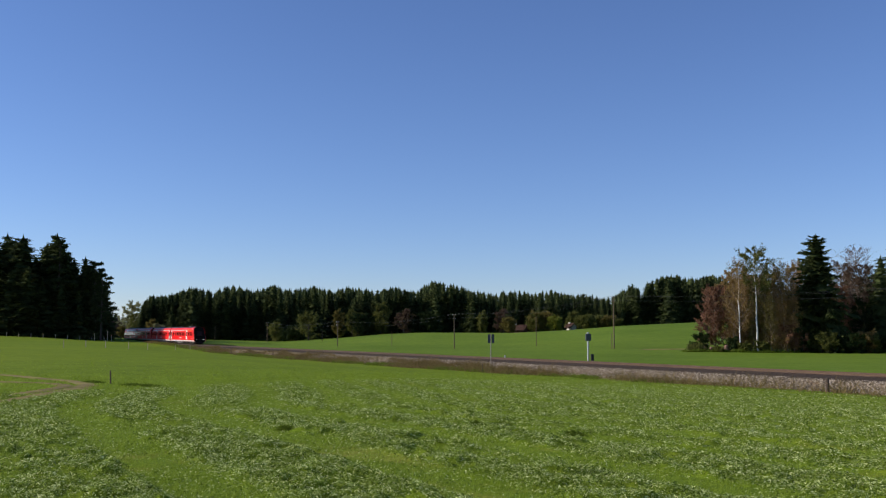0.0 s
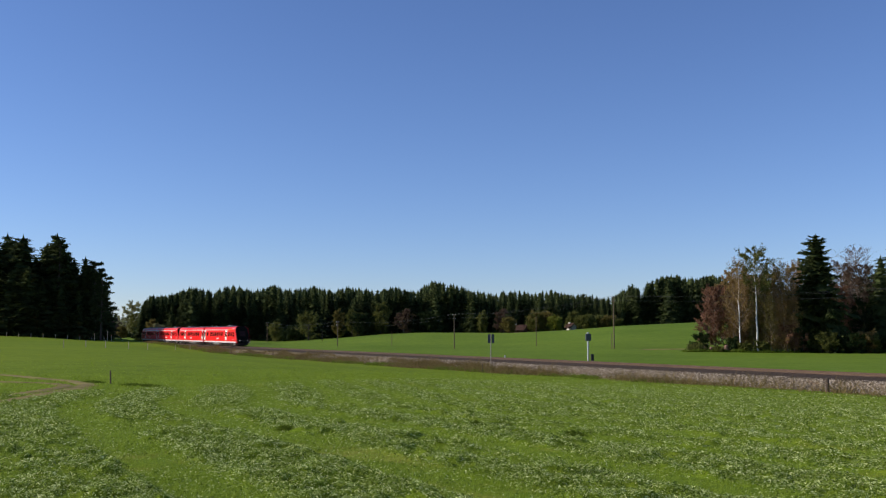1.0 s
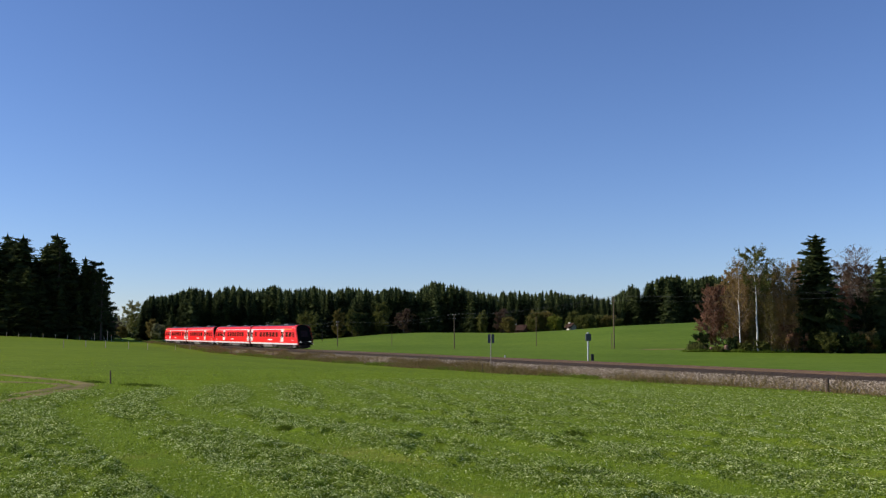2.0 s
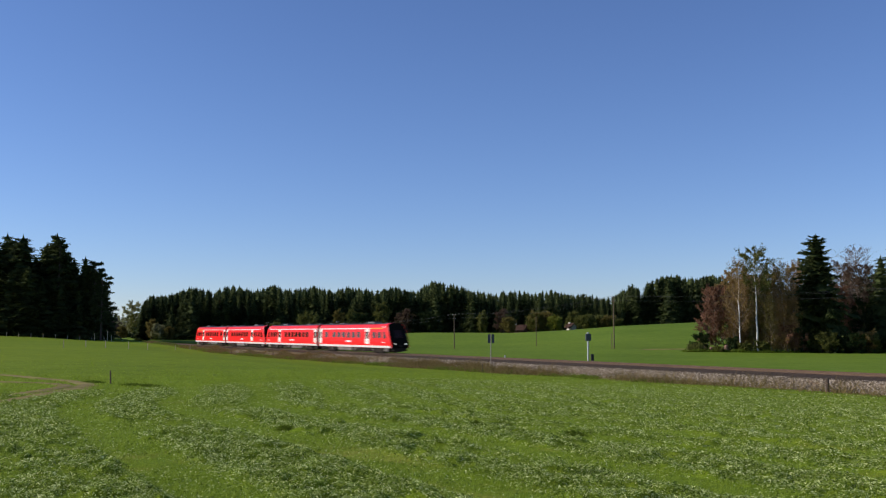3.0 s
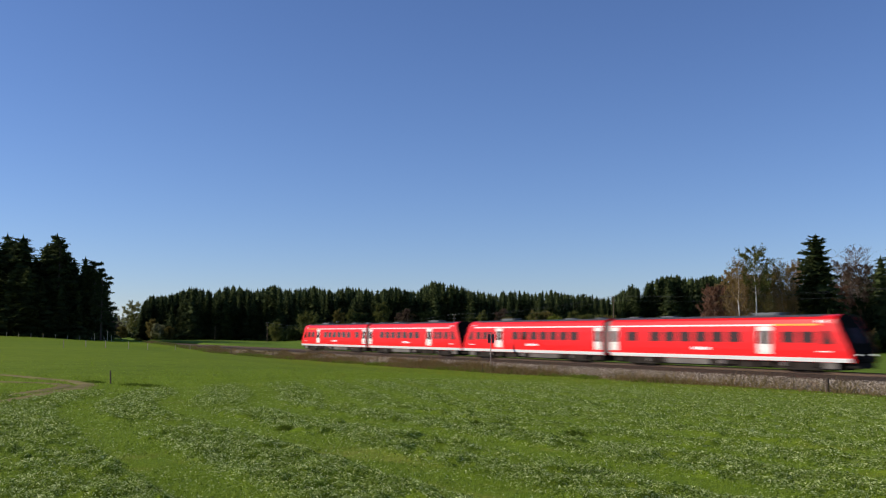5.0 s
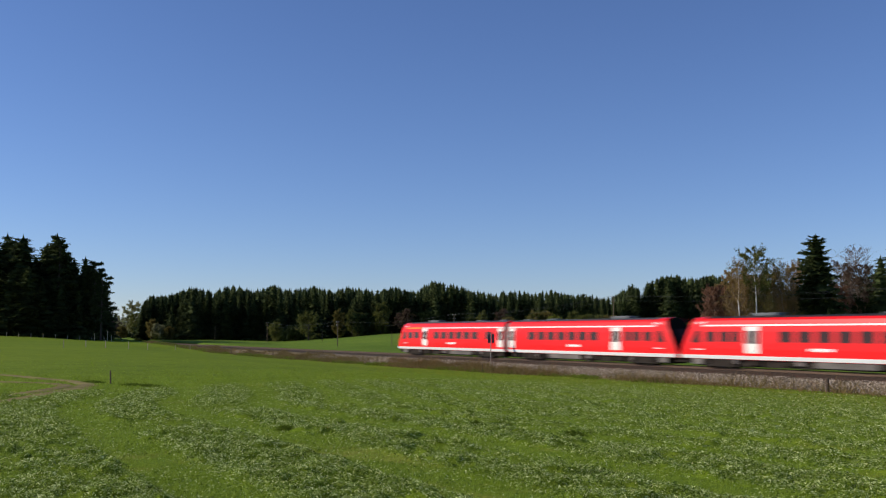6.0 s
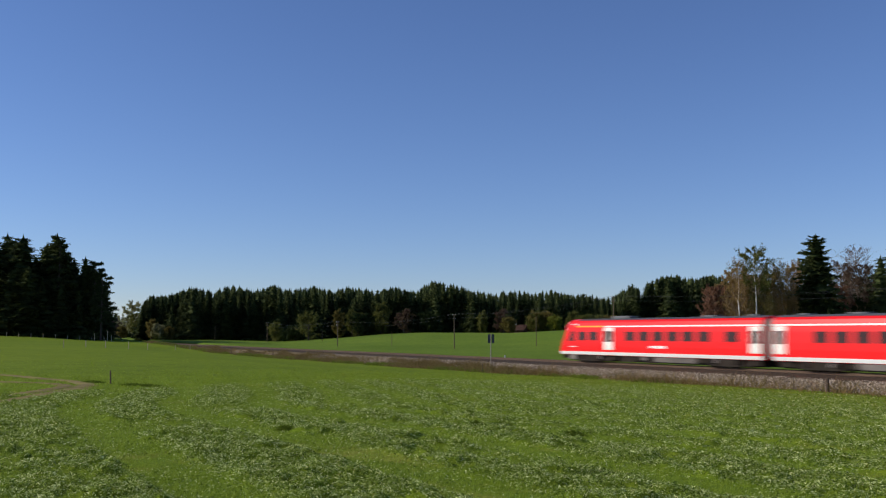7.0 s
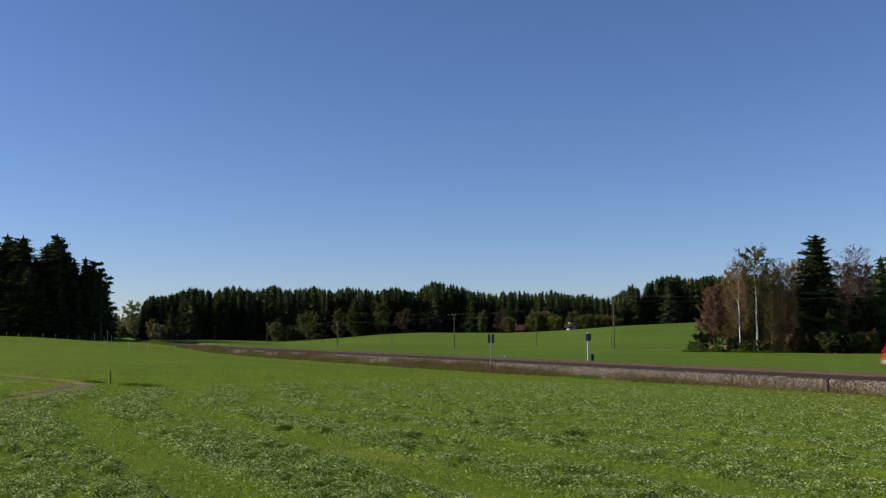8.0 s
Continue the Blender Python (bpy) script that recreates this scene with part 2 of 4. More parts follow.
def raw(name, verts, faces):
    me = bpy.data.meshes.new(name)
    me.from_pydata([tuple(v) for v in verts], [], faces)
    me.update()
    return me


def tri_mesh(name, verts, tris):
    """A mesh from numpy arrays of corners and triangles."""
    me = bpy.data.meshes.new(name)
    me.vertices.add(len(verts))
    me.vertices.foreach_set("co", np.asarray(verts, np.float32).ravel())
    me.loops.add(3 * len(tris))
    me.loops.foreach_set("vertex_index", np.asarray(tris, np.int32).ravel())
    me.polygons.add(len(tris))
    me.polygons.foreach_set("loop_start", np.arange(0, 3 * len(tris), 3, dtype=np.int32))
    me.update(calc_edges=True)
    return me


def box(bm, x0, x1, y0, y1, z0, z1, bevel=0.0):
    r = bmesh.ops.create_cube(bm, size=1)
    for v in r["verts"]:
        v.co = Vector(((x0 + x1) / 2 + v.co.x * (x1 - x0), (y0 + y1) / 2 + v.co.y * (y1 - y0), (z0 + z1) / 2 + v.co.z * (z1 - z0)))
    if bevel:
        es = list({e for v in r["verts"] for e in v.link_edges})
        bmesh.ops.bevel(bm, geom=es, offset=bevel, segments=2, affect="EDGES", profile=0.5)
    return bm


def boxed(*a, **k):
    return box(bmesh.new(), *a, **k)


def tube(bm, a, b, r0, r1, n=8):
    """A tapered rod from a to b."""
    a, b = Vector(a), Vector(b)
    d = b - a
    r = bmesh.ops.create_cone(bm, cap_ends=True, segments=n, radius1=r0, radius2=r1, depth=d.length)
    q = d.to_track_quat("Z", "Y").to_matrix().to_4x4()
    bmesh.ops.transform(bm, matrix=Matrix.Translation((a + b) / 2) @ q, verts=r["verts"])
    return bm


def tubed(*a, **k):
    return tube(bmesh.new(), *a, **k)


def thing(name, label, category, m=None, group="", kind=""):
    ob = tagged(new(name), label, category, group, kind)
    if m is not None:
        ob.matrix_basis = m
    return ob


# ---- the lie of the land ----
def step(v):
    v = np.clip(v, 0.0, 1.0)
    return v * v * (3 - 2 * v)


def track_coords(x, y):
    """Metres along the railway, away from its near end, and metres across it towards the meadow."""
    a = -SA * x + CA * y
    e = np.maximum(0, a - BEND_A)
    return a, TRACK_OFF + BEND_K * e * e - (CA * x + SA * y)


def ground_z(x, y):
    x, y = np.asarray(x, float), np.asarray(y, float)
    a, lat = track_coords(x, y)
    nc = CA * x + SA * y
    toe = np.interp(a, [-100, 42, 100, 150, 180, 226, 299, 420], [-1.0, -1.06, -1.3, -1.3, -1.17, -0.1, 0.9, 1.5])
    meadow = 1.08 - 0.5 * step(y / 45) - 1.2 * step(nc / 50) + np.clip(0.0096 * (a - 90), 0, 2.2)
    near = meadow + (toe - meadow) * step((nc - 26) / 25)
    th = np.clip(x / np.maximum(y, 1), -0.6, 0.6)
    crest = np.interp(th, [-0.40, -0.23, -0.168, -0.109, -0.062, -0.02, 0.07, 0.128, 0.187, 0.267, 0.33, 0.5],
                      [0.5, 0.2, -0.27, 0.9, 2.2, 2.75, 2.6, 3.4, 4.7, 5.7, 3.5, 2.0])
    start = np.interp(th, [0.0, 0.18], [170, 120])
    beyond = -0.4 + (crest + 0.4) * step((y - start) / (282 - start))
    bed = np.where(lat > 0, np.minimum(toe, -1.3), -1.0)
    z = np.where(lat > 0, bed + (near - bed) * step((lat - 2.6) / 1.9), bed + (beyond - bed) * step((-lat - 6.0) / 1.4))
    far_away = np.hypot(x, y)
    return np.where(far_away > 900, z * np.clip(1 - (far_away - 900) / 900, 0, 1) + 0.0, z)


def vnoise(x, y, seed=0):
    """Smooth lattice noise, 0 to 1."""
    xi, yi = np.floor(x).astype(np.int64), np.floor(y).astype(np.int64)
    fx, fy = x - xi, y - yi
    fx, fy = fx * fx * (3 - 2 * fx), fy * fy * (3 - 2 * fy)

    def h(a, b):
        q = (a * 374761393 + b * 668265263 + seed * 974634777) & 0x7FFFFFFF
        q = ((q ^ (q >> 13)) * 1274126177) & 0x7FFFFFFF
        return ((q ^ (q >> 16)) & 0xFFFF) / 65535.0

    return (h(xi, yi) * (1 - fx) + h(xi + 1, yi) * fx) * (1 - fy) + (h(xi, yi + 1) * (1 - fx) + h(xi + 1, yi + 1) * fx) * fy


def swath(x, y):
    """1 in the middle of a row of cut grass, -1 on the bare strip between the rows."""
    wob = 0.16 * np.sin(0.23 * y + 0.11 * x) + 0.12 * np.sin(0.61 * x + 0.17 * y + 1.7)
    e = np.maximum(-ROW_Y * x + ROW_X * y - ROW_TURN, 0)
    n = ROW_X * x + ROW_Y * y + wob - np.minimum(0.025 * e * e, 0.25 * e)
    return -np.cos((n - ROW_START) * 2 * np.pi / ROW_PITCH)


def mown(x, y):
    """Metres inside the mown part of the meadow."""
    return (x + 11.4) * 0.9 - (y - 39.9) * 0.437


def clumps(x, y):
    """How thickly the cut grass lies, 0 to 1: loose tufts within the rows."""
    u, v = ROW_X * x + ROW_Y * y, -ROW_Y * x + ROW_X * y
    tuft = 0.34 * vnoise(u * 1.5, v * 1.1, 1) + 0.40 * vnoise(u * 3.9, v * 3.2, 2) + 0.26 * vnoise(u * 8.0, v * 6.5, 3)
    row = np.clip((swath(x, y) + 0.90 - 0.35 * vnoise(u * 1.1, v * 0.8, 5)) / 0.65, 0, 1)
    big = vnoise(x * 0.35, y * 0.22, 4)
    return np.clip((tuft - 0.40 + 0.25 * (big - 0.4)) / 0.20, 0, 1) * row * np.clip(mown(x, y) / 4 + 0.5, 0, 1)


def lump_z(x, y):
    """Height of the loose cut grass over the ground."""
    d = np.hypot(x, y)
    c = clumps(x, y)
    return c * (0.02 + 0.11 * vnoise(x * 3.6, y * 3.1, 9) ** 2) * np.clip((75 - d) / 25, 0, 1) * (track_coords(x, y)[1] > 7)


def gz(x, y):
    return float(ground_z(x, y))


def on_track(s, lat=0.0, z=0.0):
    """The place s metres along the line (growing towards its near end), lat metres to the meadow's side."""
    e = max(0.0, -s - BEND_A)
    nc = TRACK_OFF + BEND_K * e * e - lat
    return Vector((nc * CA + s * SA, nc * SA - s * CA, z))


def build_ground():
    fine = np.radians(np.arange(-33, 33.01, 0.22))
    coarse = np.radians(np.concatenate([np.arange(37, 180, 6.0), np.arange(180, 323.1, 6.0)]))
    az = np.concatenate([fine, coarse])
    radii = [0.0]
    r = 1.5
    while r < 4000:
        radii.append(r)
        r += max(0.10, min(2.2, r * 0.011)) if r < 330 else r * 0.05
    rad = np.array(radii[1:])
    A, R = np.meshgrid(az, rad)
    X, Y = R * np.sin(A), R * np.cos(A)
    Z = ground_z(X, Y)
    bumps = np.sin(1.9 * X + 0.7 * Y) * np.sin(1.3 * Y - 0.6 * X + 1) + 0.6 * np.sin(4.1 * X - 1.1 * Y) * np.sin(3.3 * Y + 0.9 * X)
    Z = Z + lump_z(X, Y) + bumps * 0.012 * (np.abs(track_coords(X, Y)[1]) > 6) * (R < 60)
    n, k = Z.shape
    verts = np.concatenate([[[0, 0, gz(0, 0)]], np.stack([X, Y, Z], -1).reshape(-1, 3)])
    idx = 1 + np.arange(n * k).reshape(n, k)
    nxt = np.roll(idx, -1, 1)
    q0, q1, q2, q3 = idx[:-1].ravel(), idx[1:].ravel(), nxt[1:].ravel(), nxt[:-1].ravel()
    tris = np.concatenate([np.stack([q0, q2, q1], 1), np.stack([q0, q3, q2], 1),
                           np.stack([np.zeros(k, int), nxt[0], idx[0]], 1)])
    me = tri_mesh("ground", verts, tris)
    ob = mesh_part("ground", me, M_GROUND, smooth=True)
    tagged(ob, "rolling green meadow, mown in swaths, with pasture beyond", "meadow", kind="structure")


build_ground()


# ---- the railway ----
def strip(name, lats_z, s0, s1, ds, material, jitter=0.0, seed=0):
    """A band swept along the railway with a fixed section of (lat, z)."""
    rng = random.Random(seed)
    n = int((s1 - s0) / ds) + 1
    verts, faces, k = [], [], len(lats_z)
    for i in range(n):
        s = s0 + (s1 - s0) * i / (n - 1)
        for lat, z in lats_z:
            verts.append(on_track(s, lat + rng.uniform(-jitter, jitter), z + rng.uniform(-jitter, jitter) * 0.5))
    for i in range(n - 1):
        for j in range(k - 1):
            a = i * k + j
            faces.append((a, a + 1, a + k + 1, a + k))
    return raw(name, verts, faces)


def build_track():
    bed = strip("track_bed", [(-7.4, -1.1), (-6.3, -0.33), (-2.5, -0.25), (-0.8, -0.195), (0, -0.205), (0.8, -0.195), (2.45, -0.26), (3.2, -0.36)], -520, 160, 0.8, M_BED, 0.03, 1)
    ob = tagged(mesh_part("track_bed", bed, M_BED), "rust-brown gravel bed between and beside the rails", "track bed", kind="structure")
    slope = strip("ballast_slope", [(3.05, -0.36), (3.35, -0.50), (3.65, -0.76), (4.05, -1.08), (4.55, -1.5)], -520, 160, 0.5, M_BALLAST, 0.05, 2)
    tagged(mesh_part("ballast_slope", slope, M_BALLAST), "pale grey crushed-stone slope beside the railway", "ballast", kind="structure")
    line = thing("railway_track", "single railway track with rusty rails on sleepers", "railway track", kind="structure")
    for side in (-0.755, 0.755):
        rail = strip("rail", [(side - 0.07, -0.17), (side - 0.07, -0.15), (side - 0.012, -0.12), (side - 0.012, -0.045), (side - 0.036, -0.03), (side - 0.036, -0.002),
                              (side + 0.036, -0.002), (side + 0.036, -0.03), (side + 0.012, -0.045), (side + 0.012, -0.12), (side + 0.07, -0.15), (side + 0.07, -0.17)], -520, 160, 2.0, M_RAIL)
        mesh_part("rail", rail, M_RAIL, line)
    sl = bpy.data.meshes.new("sleeper")
    bm = boxed(-1.25, 1.25, -0.13, 0.13, -0.30, -0.175, bevel=0.02)
    bm.to_mesh(sl)
    bm.free()
    for i in range(290):
        s = -174 + i * 0.62
        p = on_track(s)
        ob = mesh_part("sleeper", sl, M_SLEEPER, line)
        ob.matrix_basis = Matrix.Translation(p) @ Matrix.Rotation(TRACK_ANG, 4, "Z")


build_track()


# ---- the train: two coupled two-car tilting diesel units ----
CAR = 25.5


def side_profile(grow=0.0):
    """Half section of the body, from the sill up over the roof: (half width, height)."""
    pts = [(1.30, 0.68), (1.40, 0.95), (1.425, 1.5), (1.42, 2.0), (1.385, 2.8), (1.33, 3.35), (1.22, 3.66), (1.0, 3.86), (0.6, 3.97), (0.0, 4.0)]
    return [(w + grow, z) for w, z in pts]


def half_at(z, grow=0.0):
    pts = side_profile()
    return float(np.interp(z, [p[1] for p in pts], [p[0] for p in pts])) + grow


def ring(y, shear=0.0, narrow=1.0, grow=0.0):
    out = []
    pr = side_profile(grow)
    sect = pr + [(-w, z) for w, z in reversed(pr[:-1])]
    for w, z in sect:
        out.append((w * narrow, y - shear * max(0.0, z - 1.1), z))
    return out


def loft(rings, cap0=True, cap1=True):
    bm = bmesh.new()
    vs = [[bm.verts.new(p) for p in r] for r in rings]
    for a, b in zip(vs, vs[1:]):
        n = len(a)
        for i in range(n):
            bm.faces.new((a[i], a[(i + 1) % n], b[(i + 1) % n], b[i]))
    if cap0:
        bm.faces.new(vs[0])
    if cap1:
        bm.faces.new(list(reversed(vs[-1])))
    bmesh.ops.recalc_face_normals(bm, faces=bm.faces)
    return bm


def side_panel(side, y0, y1, z0, z1, proud=0.012, thick=0.05, cut=0.0):
    """A panel that follows the body's side between two heights; cut slants its forward edge."""
    bm = bmesh.new()
    zs = [z0 + (z1 - z0) * i / 4 for i in range(5)]
    loops = []
    for g in (proud, proud - thick):
        loops.append([[bm.verts.new((side * half_at(z, g), y, z)) for y in (y0, y1 - cut * (z - z0))] for z in zs])
    o, i = loops
    for k in range(4):
        bm.faces.new((o[k][0], o[k][1], o[k + 1][1], o[k + 1][0]))
        bm.faces.new((o[k][1], i[k][1], i[k + 1][1], o[k + 1][1]))
        bm.faces.new((o[k][0], o[k + 1][0], i[k + 1][0], i[k][0]))
    bm.faces.new((o[0][0], i[0][0], i[0][1], o[0][1]))
    bm.faces.new((o[4][0], o[4][1], i[4][1], i[4][0]))
    bmesh.ops.recalc_face_normals(bm, faces=bm.faces)
    return bm


def build_car(first_class):
    """A railcar with its cab towards +y; its middle stands over the origin."""
    F = CAR / 2
    what = "red and white diesel railcar with yellow first-class stripe and black cab" if first_class else "red and white diesel railcar with a black sloping cab front"
    car = thing("railcar", what, "train car", group="coupled railcars of the train")
    at = lambda d: F - d
    body = part("body", loft([ring(-F + 0.25), ring(-F + 2), ring(F - 4), ring(at(1.9), 0.10, 0.998), ring(at(0.9), 0.25, 0.99), ring(at(0.25), 0.44, 0.978), ring(at(0.02), 0.51, 0.955), ring(at(-0.06), 0.54, 0.925)]), M_RED, car, "glossy traffic-red body shell")
    part("cab_mask", loft([ring(at(-0.05), 0.54, 0.915), ring(at(-0.11), 0.55, 0.86), ring(at(-0.145), 0.555, 0.75), ring(at(-0.165), 0.56, 0.55)]), M_MASK, car, "black glazed cab front")
    slope = lambda z: at(-0.17) - 0.56 * max(0.0, z - 1.1)
    bm = bmesh.new()
    vs = [bm.verts.new((x, slope(z) + 0.012, z)) for x, z in ((-0.62, 2.0), (0.62, 2.0), (0.58, 2.95), (0.5, 3.05), (-0.5, 3.05), (-0.58, 2.95))]
    bm.faces.new(vs)
    bmesh.ops.solidify(bm, geom=list(bm.faces), thickness=0.03)
    part("windscreen", bm, M_GLASS, car, "tinted cab windscreen")
    for x in (-0.28, 0.28):
        part("wiper", tubed((x, slope(1.95) + 0.03, 1.95), (x * 0.6, slope(2.6) + 0.03, 2.6), 0.014, 0.010, 6), M_RUBBER, car)
    bm = bmesh.new()
    box(bm, -0.95, 0.95, at(0.6), at(-0.1), 0.30, 0.74, 0.08)
    part("front_skirt", bm, M_UNDER, car, "dark front skirt below the cab")
    for x in (-0.78, 0.78):
        bm = tubed((x, at(0.2), 1.22), (x, at(-0.19), 1.22), 0.055, 0.055, 12)
        part("headlamp", bm, M_LAMP, car, "lit white headlamp")
    bm = tubed((0, at(0.2), 0.95), (0, at(-0.26), 0.95), 0.16, 0.2, 12)
    part("coupler", bm, M_UNDER, car)
    # grey roof panel along the top
    bm = bmesh.new()
    pr = [(1.05, 3.845), (0.6, 3.985), (0.0, 4.015), (-0.6, 3.985), (-1.05, 3.845)]
    vs = [[bm.verts.new((w, y, z)) for w, z in pr] for y in (-F + 0.3, at(2.6))]
    for i in range(4):
        bm.faces.new((vs[0][i], vs[0][i + 1], vs[1][i + 1], vs[1][i]))
    bmesh.ops.solidify(bm, geom=list(bm.faces), thickness=0.02)
    part("roof_panel", bm, M_ROOF, car, "dull grey roof")
    for y0, y1, h, w in ((at(9.3), at(7.0), 0.22, 0.55), (at(19.5), at(18.2), 0.12, 0.4), (at(23.8), at(22.9), 0.12, 0.3)):
        part("roof_unit", boxed(-w, w, y0, y1, 3.96, 4.0 + h, bevel=0.06), M_ROOF, car, "grey box on the roof")
    part("gangway", loft([[(x * 0.85, y, 0.9 + (z - 0.68) * 0.88) for x, _, z in ring(0)] for y in (-F - 0.36, -F + 0.26)]), M_BELLOWS, car, "dusty grey gangway bellows")
    door_d = (6.75, 8.1) if first_class else (7.05, 8.4)
    if first_class:
        wins = [(2.95, 4.15), (4.6, 5.85)] + [(9.75 + 1.78 * i, 11.02 + 1.78 * i) for i in range(6)] + [(21.6, 22.9)]
    else:
        wins = [(3.0, 4.0), (4.45, 5.4), (5.65, 6.45)] + [(10.3 + 1.68 * i, 11.5 + 1.68 * i) for i in range(7)]
    for side in (1, -1):
        part("sill_stripe", side_panel(side, -F + 0.25, at(0.12), 0.70, 0.98, 0.012), M_WHITE, car, "white stripe along the sill")
        part("waist_stripe", side_panel(side, -F + 0.25, at(door_d[0] if first_class else 2.6), 3.22, 3.33, 0.010), M_WHITE, car, "white line above the windows")
        if first_class:
            part("class_stripe", side_panel(side, at(door_d[0]) + 0.01, at(2.6), 3.22, 3.35, 0.010), M_YELLOW, car, "yellow first-class line")
        for d0, d1 in (door_d, (24.05, 25.15)):
            dr = part("door", side_panel(side, at(d1), at(d0), 0.72, 3.18, 0.020, 0.06), M_IVORY, car, "ivory entrance door")
            mid = (at(d1) + at(d0)) / 2
            for y0, y1 in ((at(d1) + 0.06, mid - 0.08), (mid + 0.08, at(d0) - 0.06)):
                part("door_window", side_panel(side, y0, y1, 1.90, 2.86, 0.026, 0.05), M_GLASS, dr)
            part("door_seam", side_panel(side, mid - 0.015, mid + 0.015, 0.74, 3.1, 0.024, 0.05), M_RUBBER, dr)
        for d0, d1 in wins:
            part("window", side_panel(side, at(d1), at(d0), 2.02, 2.80, 0.008, 0.04), M_GLASS, car)
        part("cab_window", side_panel(side, at(2.35), at(1.35), 1.95, 2.85, 0.008, 0.04, cut=0.55), M_GLASS, car, "slanted cab side window")
        for e0, e1, z0, z1 in ((14.95, 14.45, 1.40, 1.60), (14.32, 13.55, 1.38, 1.62), (13.42, 12.92, 1.40, 1.60)):
            part("emblem", side_panel(side, at(e0), at(e1), z0, z1, 0.006, 0.03), M_WHITE, car, "small pale emblem bar")
        part("fleet_mark", side_panel(side, at(2.7), at(1.6), 1.38, 1.46, 0.006, 0.03), M_WHITE, car, "pale bar of small lettering")
        for d0, d1 in ((13.2, 18.2), (1.3, 2.4)):
            part("skirt_panel", boxed(side * 1.18 - 0.04, side * 1.18 + 0.04, at(d1), at(d0), 0.24, 0.69, 0.02), M_SKIRT, car, "dusty grey skirt panel")
        for d in (5.35, 11.6, 19.8):
            part("door_step" if d < 6 else "vent_grille", boxed(side * 1.20 - 0.03, side * 1.20 + 0.03, at(d + 0.7), at(d), 0.34, 0.62, 0.015), M_BELLOWS, car, "dull grey grille in the skirt")
        for d in (0.95, 1.55):
            part("marker_plate", side_panel(side, at(d + 1.25), at(d + 1.05), 3.42, 3.58, 0.008, 0.03), M_WHITE, car, "small white plate under the roof edge")
    part("underframe", boxed(-0.92, 0.92, -F + 0.6, at(1.2), 0.15, 0.70, 0.03), M_UNDER, car, "sooty floor frame")
    for d0, d1, w, z in ((7.0, 8.3, 1.12, 0.26), (8.6, 10.4, 1.06, 0.14), (10.6, 11.4, 1.15, 0.30), (11.7, 13.1, 1.02, 0.12), (13.3, 15.4, 1.08, 0.16), (15.6, 17.9, 1.10, 0.14), (18.2, 19.2, 1.14, 0.28), (23.6, 24.9, 1.12, 0.24)):
        part("equipment_box", boxed(-w, w, at(d1), at(d0), z, 0.69, 0.04), M_UNDER, car, "sooty equipment box under the floor")
    for yb in (at(4.3), at(21.2)):
        bg = part("bogie", boxed(-1.16, 1.16, yb - 1.7, yb + 1.7, 0.09, 0.66, 0.05), M_UNDER, car, "dark bogie frame")
        for dy in (-1.22, 1.22):
            for x in (-0.755, 0.755):
                part("wheel", tubed((x - 0.07, yb + dy, 0.445), (x + 0.07, yb + dy, 0.445), 0.445, 0.445, 24), M_UNDER, bg)
                part("axle_box", boxed(x * 1.6 - 0.1, x * 1.6 + 0.1, yb + dy - 0.2, yb + dy + 0.2, 0.32, 0.62, 0.03), M_UNDER, bg)
    return car


def train_nose(t):
    return -60.47 + 35.18 * (t - 4.5) + 0.0307 * (t - 4.5) ** 2


CAR_MIDS = [-0.1 + CAR / 2, 26.0 + CAR / 2, 51.87 + CAR / 2, 77.85 + CAR / 2]
car_a = build_car(True)
car_b = build_car(False)
railcars = [(car_a, CAR_MIDS[0], False), (car_b, CAR_MIDS[1], True),
            (copy_thing(car_b, Matrix()), CAR_MIDS[2], False), (copy_thing(car_a, Matrix()), CAR_MIDS[3], True)]


def car_pose(s, turned):
    f, b = on_track(s + 8.5), on_track(s - 8.5)
    d = (f - b).normalized()
    rz = math.degrees(math.atan2(d.y, d.x)) - 90 + (180 if turned else 0)
    c = (f + b) / 2
    return pose(c.x, c.y, c.z, 0, 0, rz)


def motions():
    for car, mid, turned in railcars:
        walk(car, [(0.5 * i, car_pose(train_nose(0.5 * i) - mid, turned)) for i in range(17)])


# ---- trees ----
class Soup:
    """Triangles gathered for one mesh."""

    def __init__(self):
        self.v, self.t = [], []

    def rod(self, a, b, r0, r1, n=5):
        a, b = np.asarray(a, float), np.asarray(b, float)
        d = (b - a) / (np.linalg.norm(b - a) + 1e-9)
        s = np.cross(d, (0, 0, 1) if abs(d[2]) < 0.9 else (1, 0, 0))
        s /= np.linalg.norm(s)
        w = np.cross(d, s)
        base = len(self.v)
        for k in range(n):
            e = s * math.cos(6.2832 * k / n) + w * math.sin(6.2832 * k / n)
            self.v.extend((a + e * r0, b + e * r1))
        for k in range(n):
            i, j = base + 2 * k, base + 2 * ((k + 1) % n)
            self.t.extend(((i, j, j + 1), (i, j + 1, i + 1)))

    def mesh(self, name):
        return tri_mesh(name, np.array(self.v), np.array(self.t))


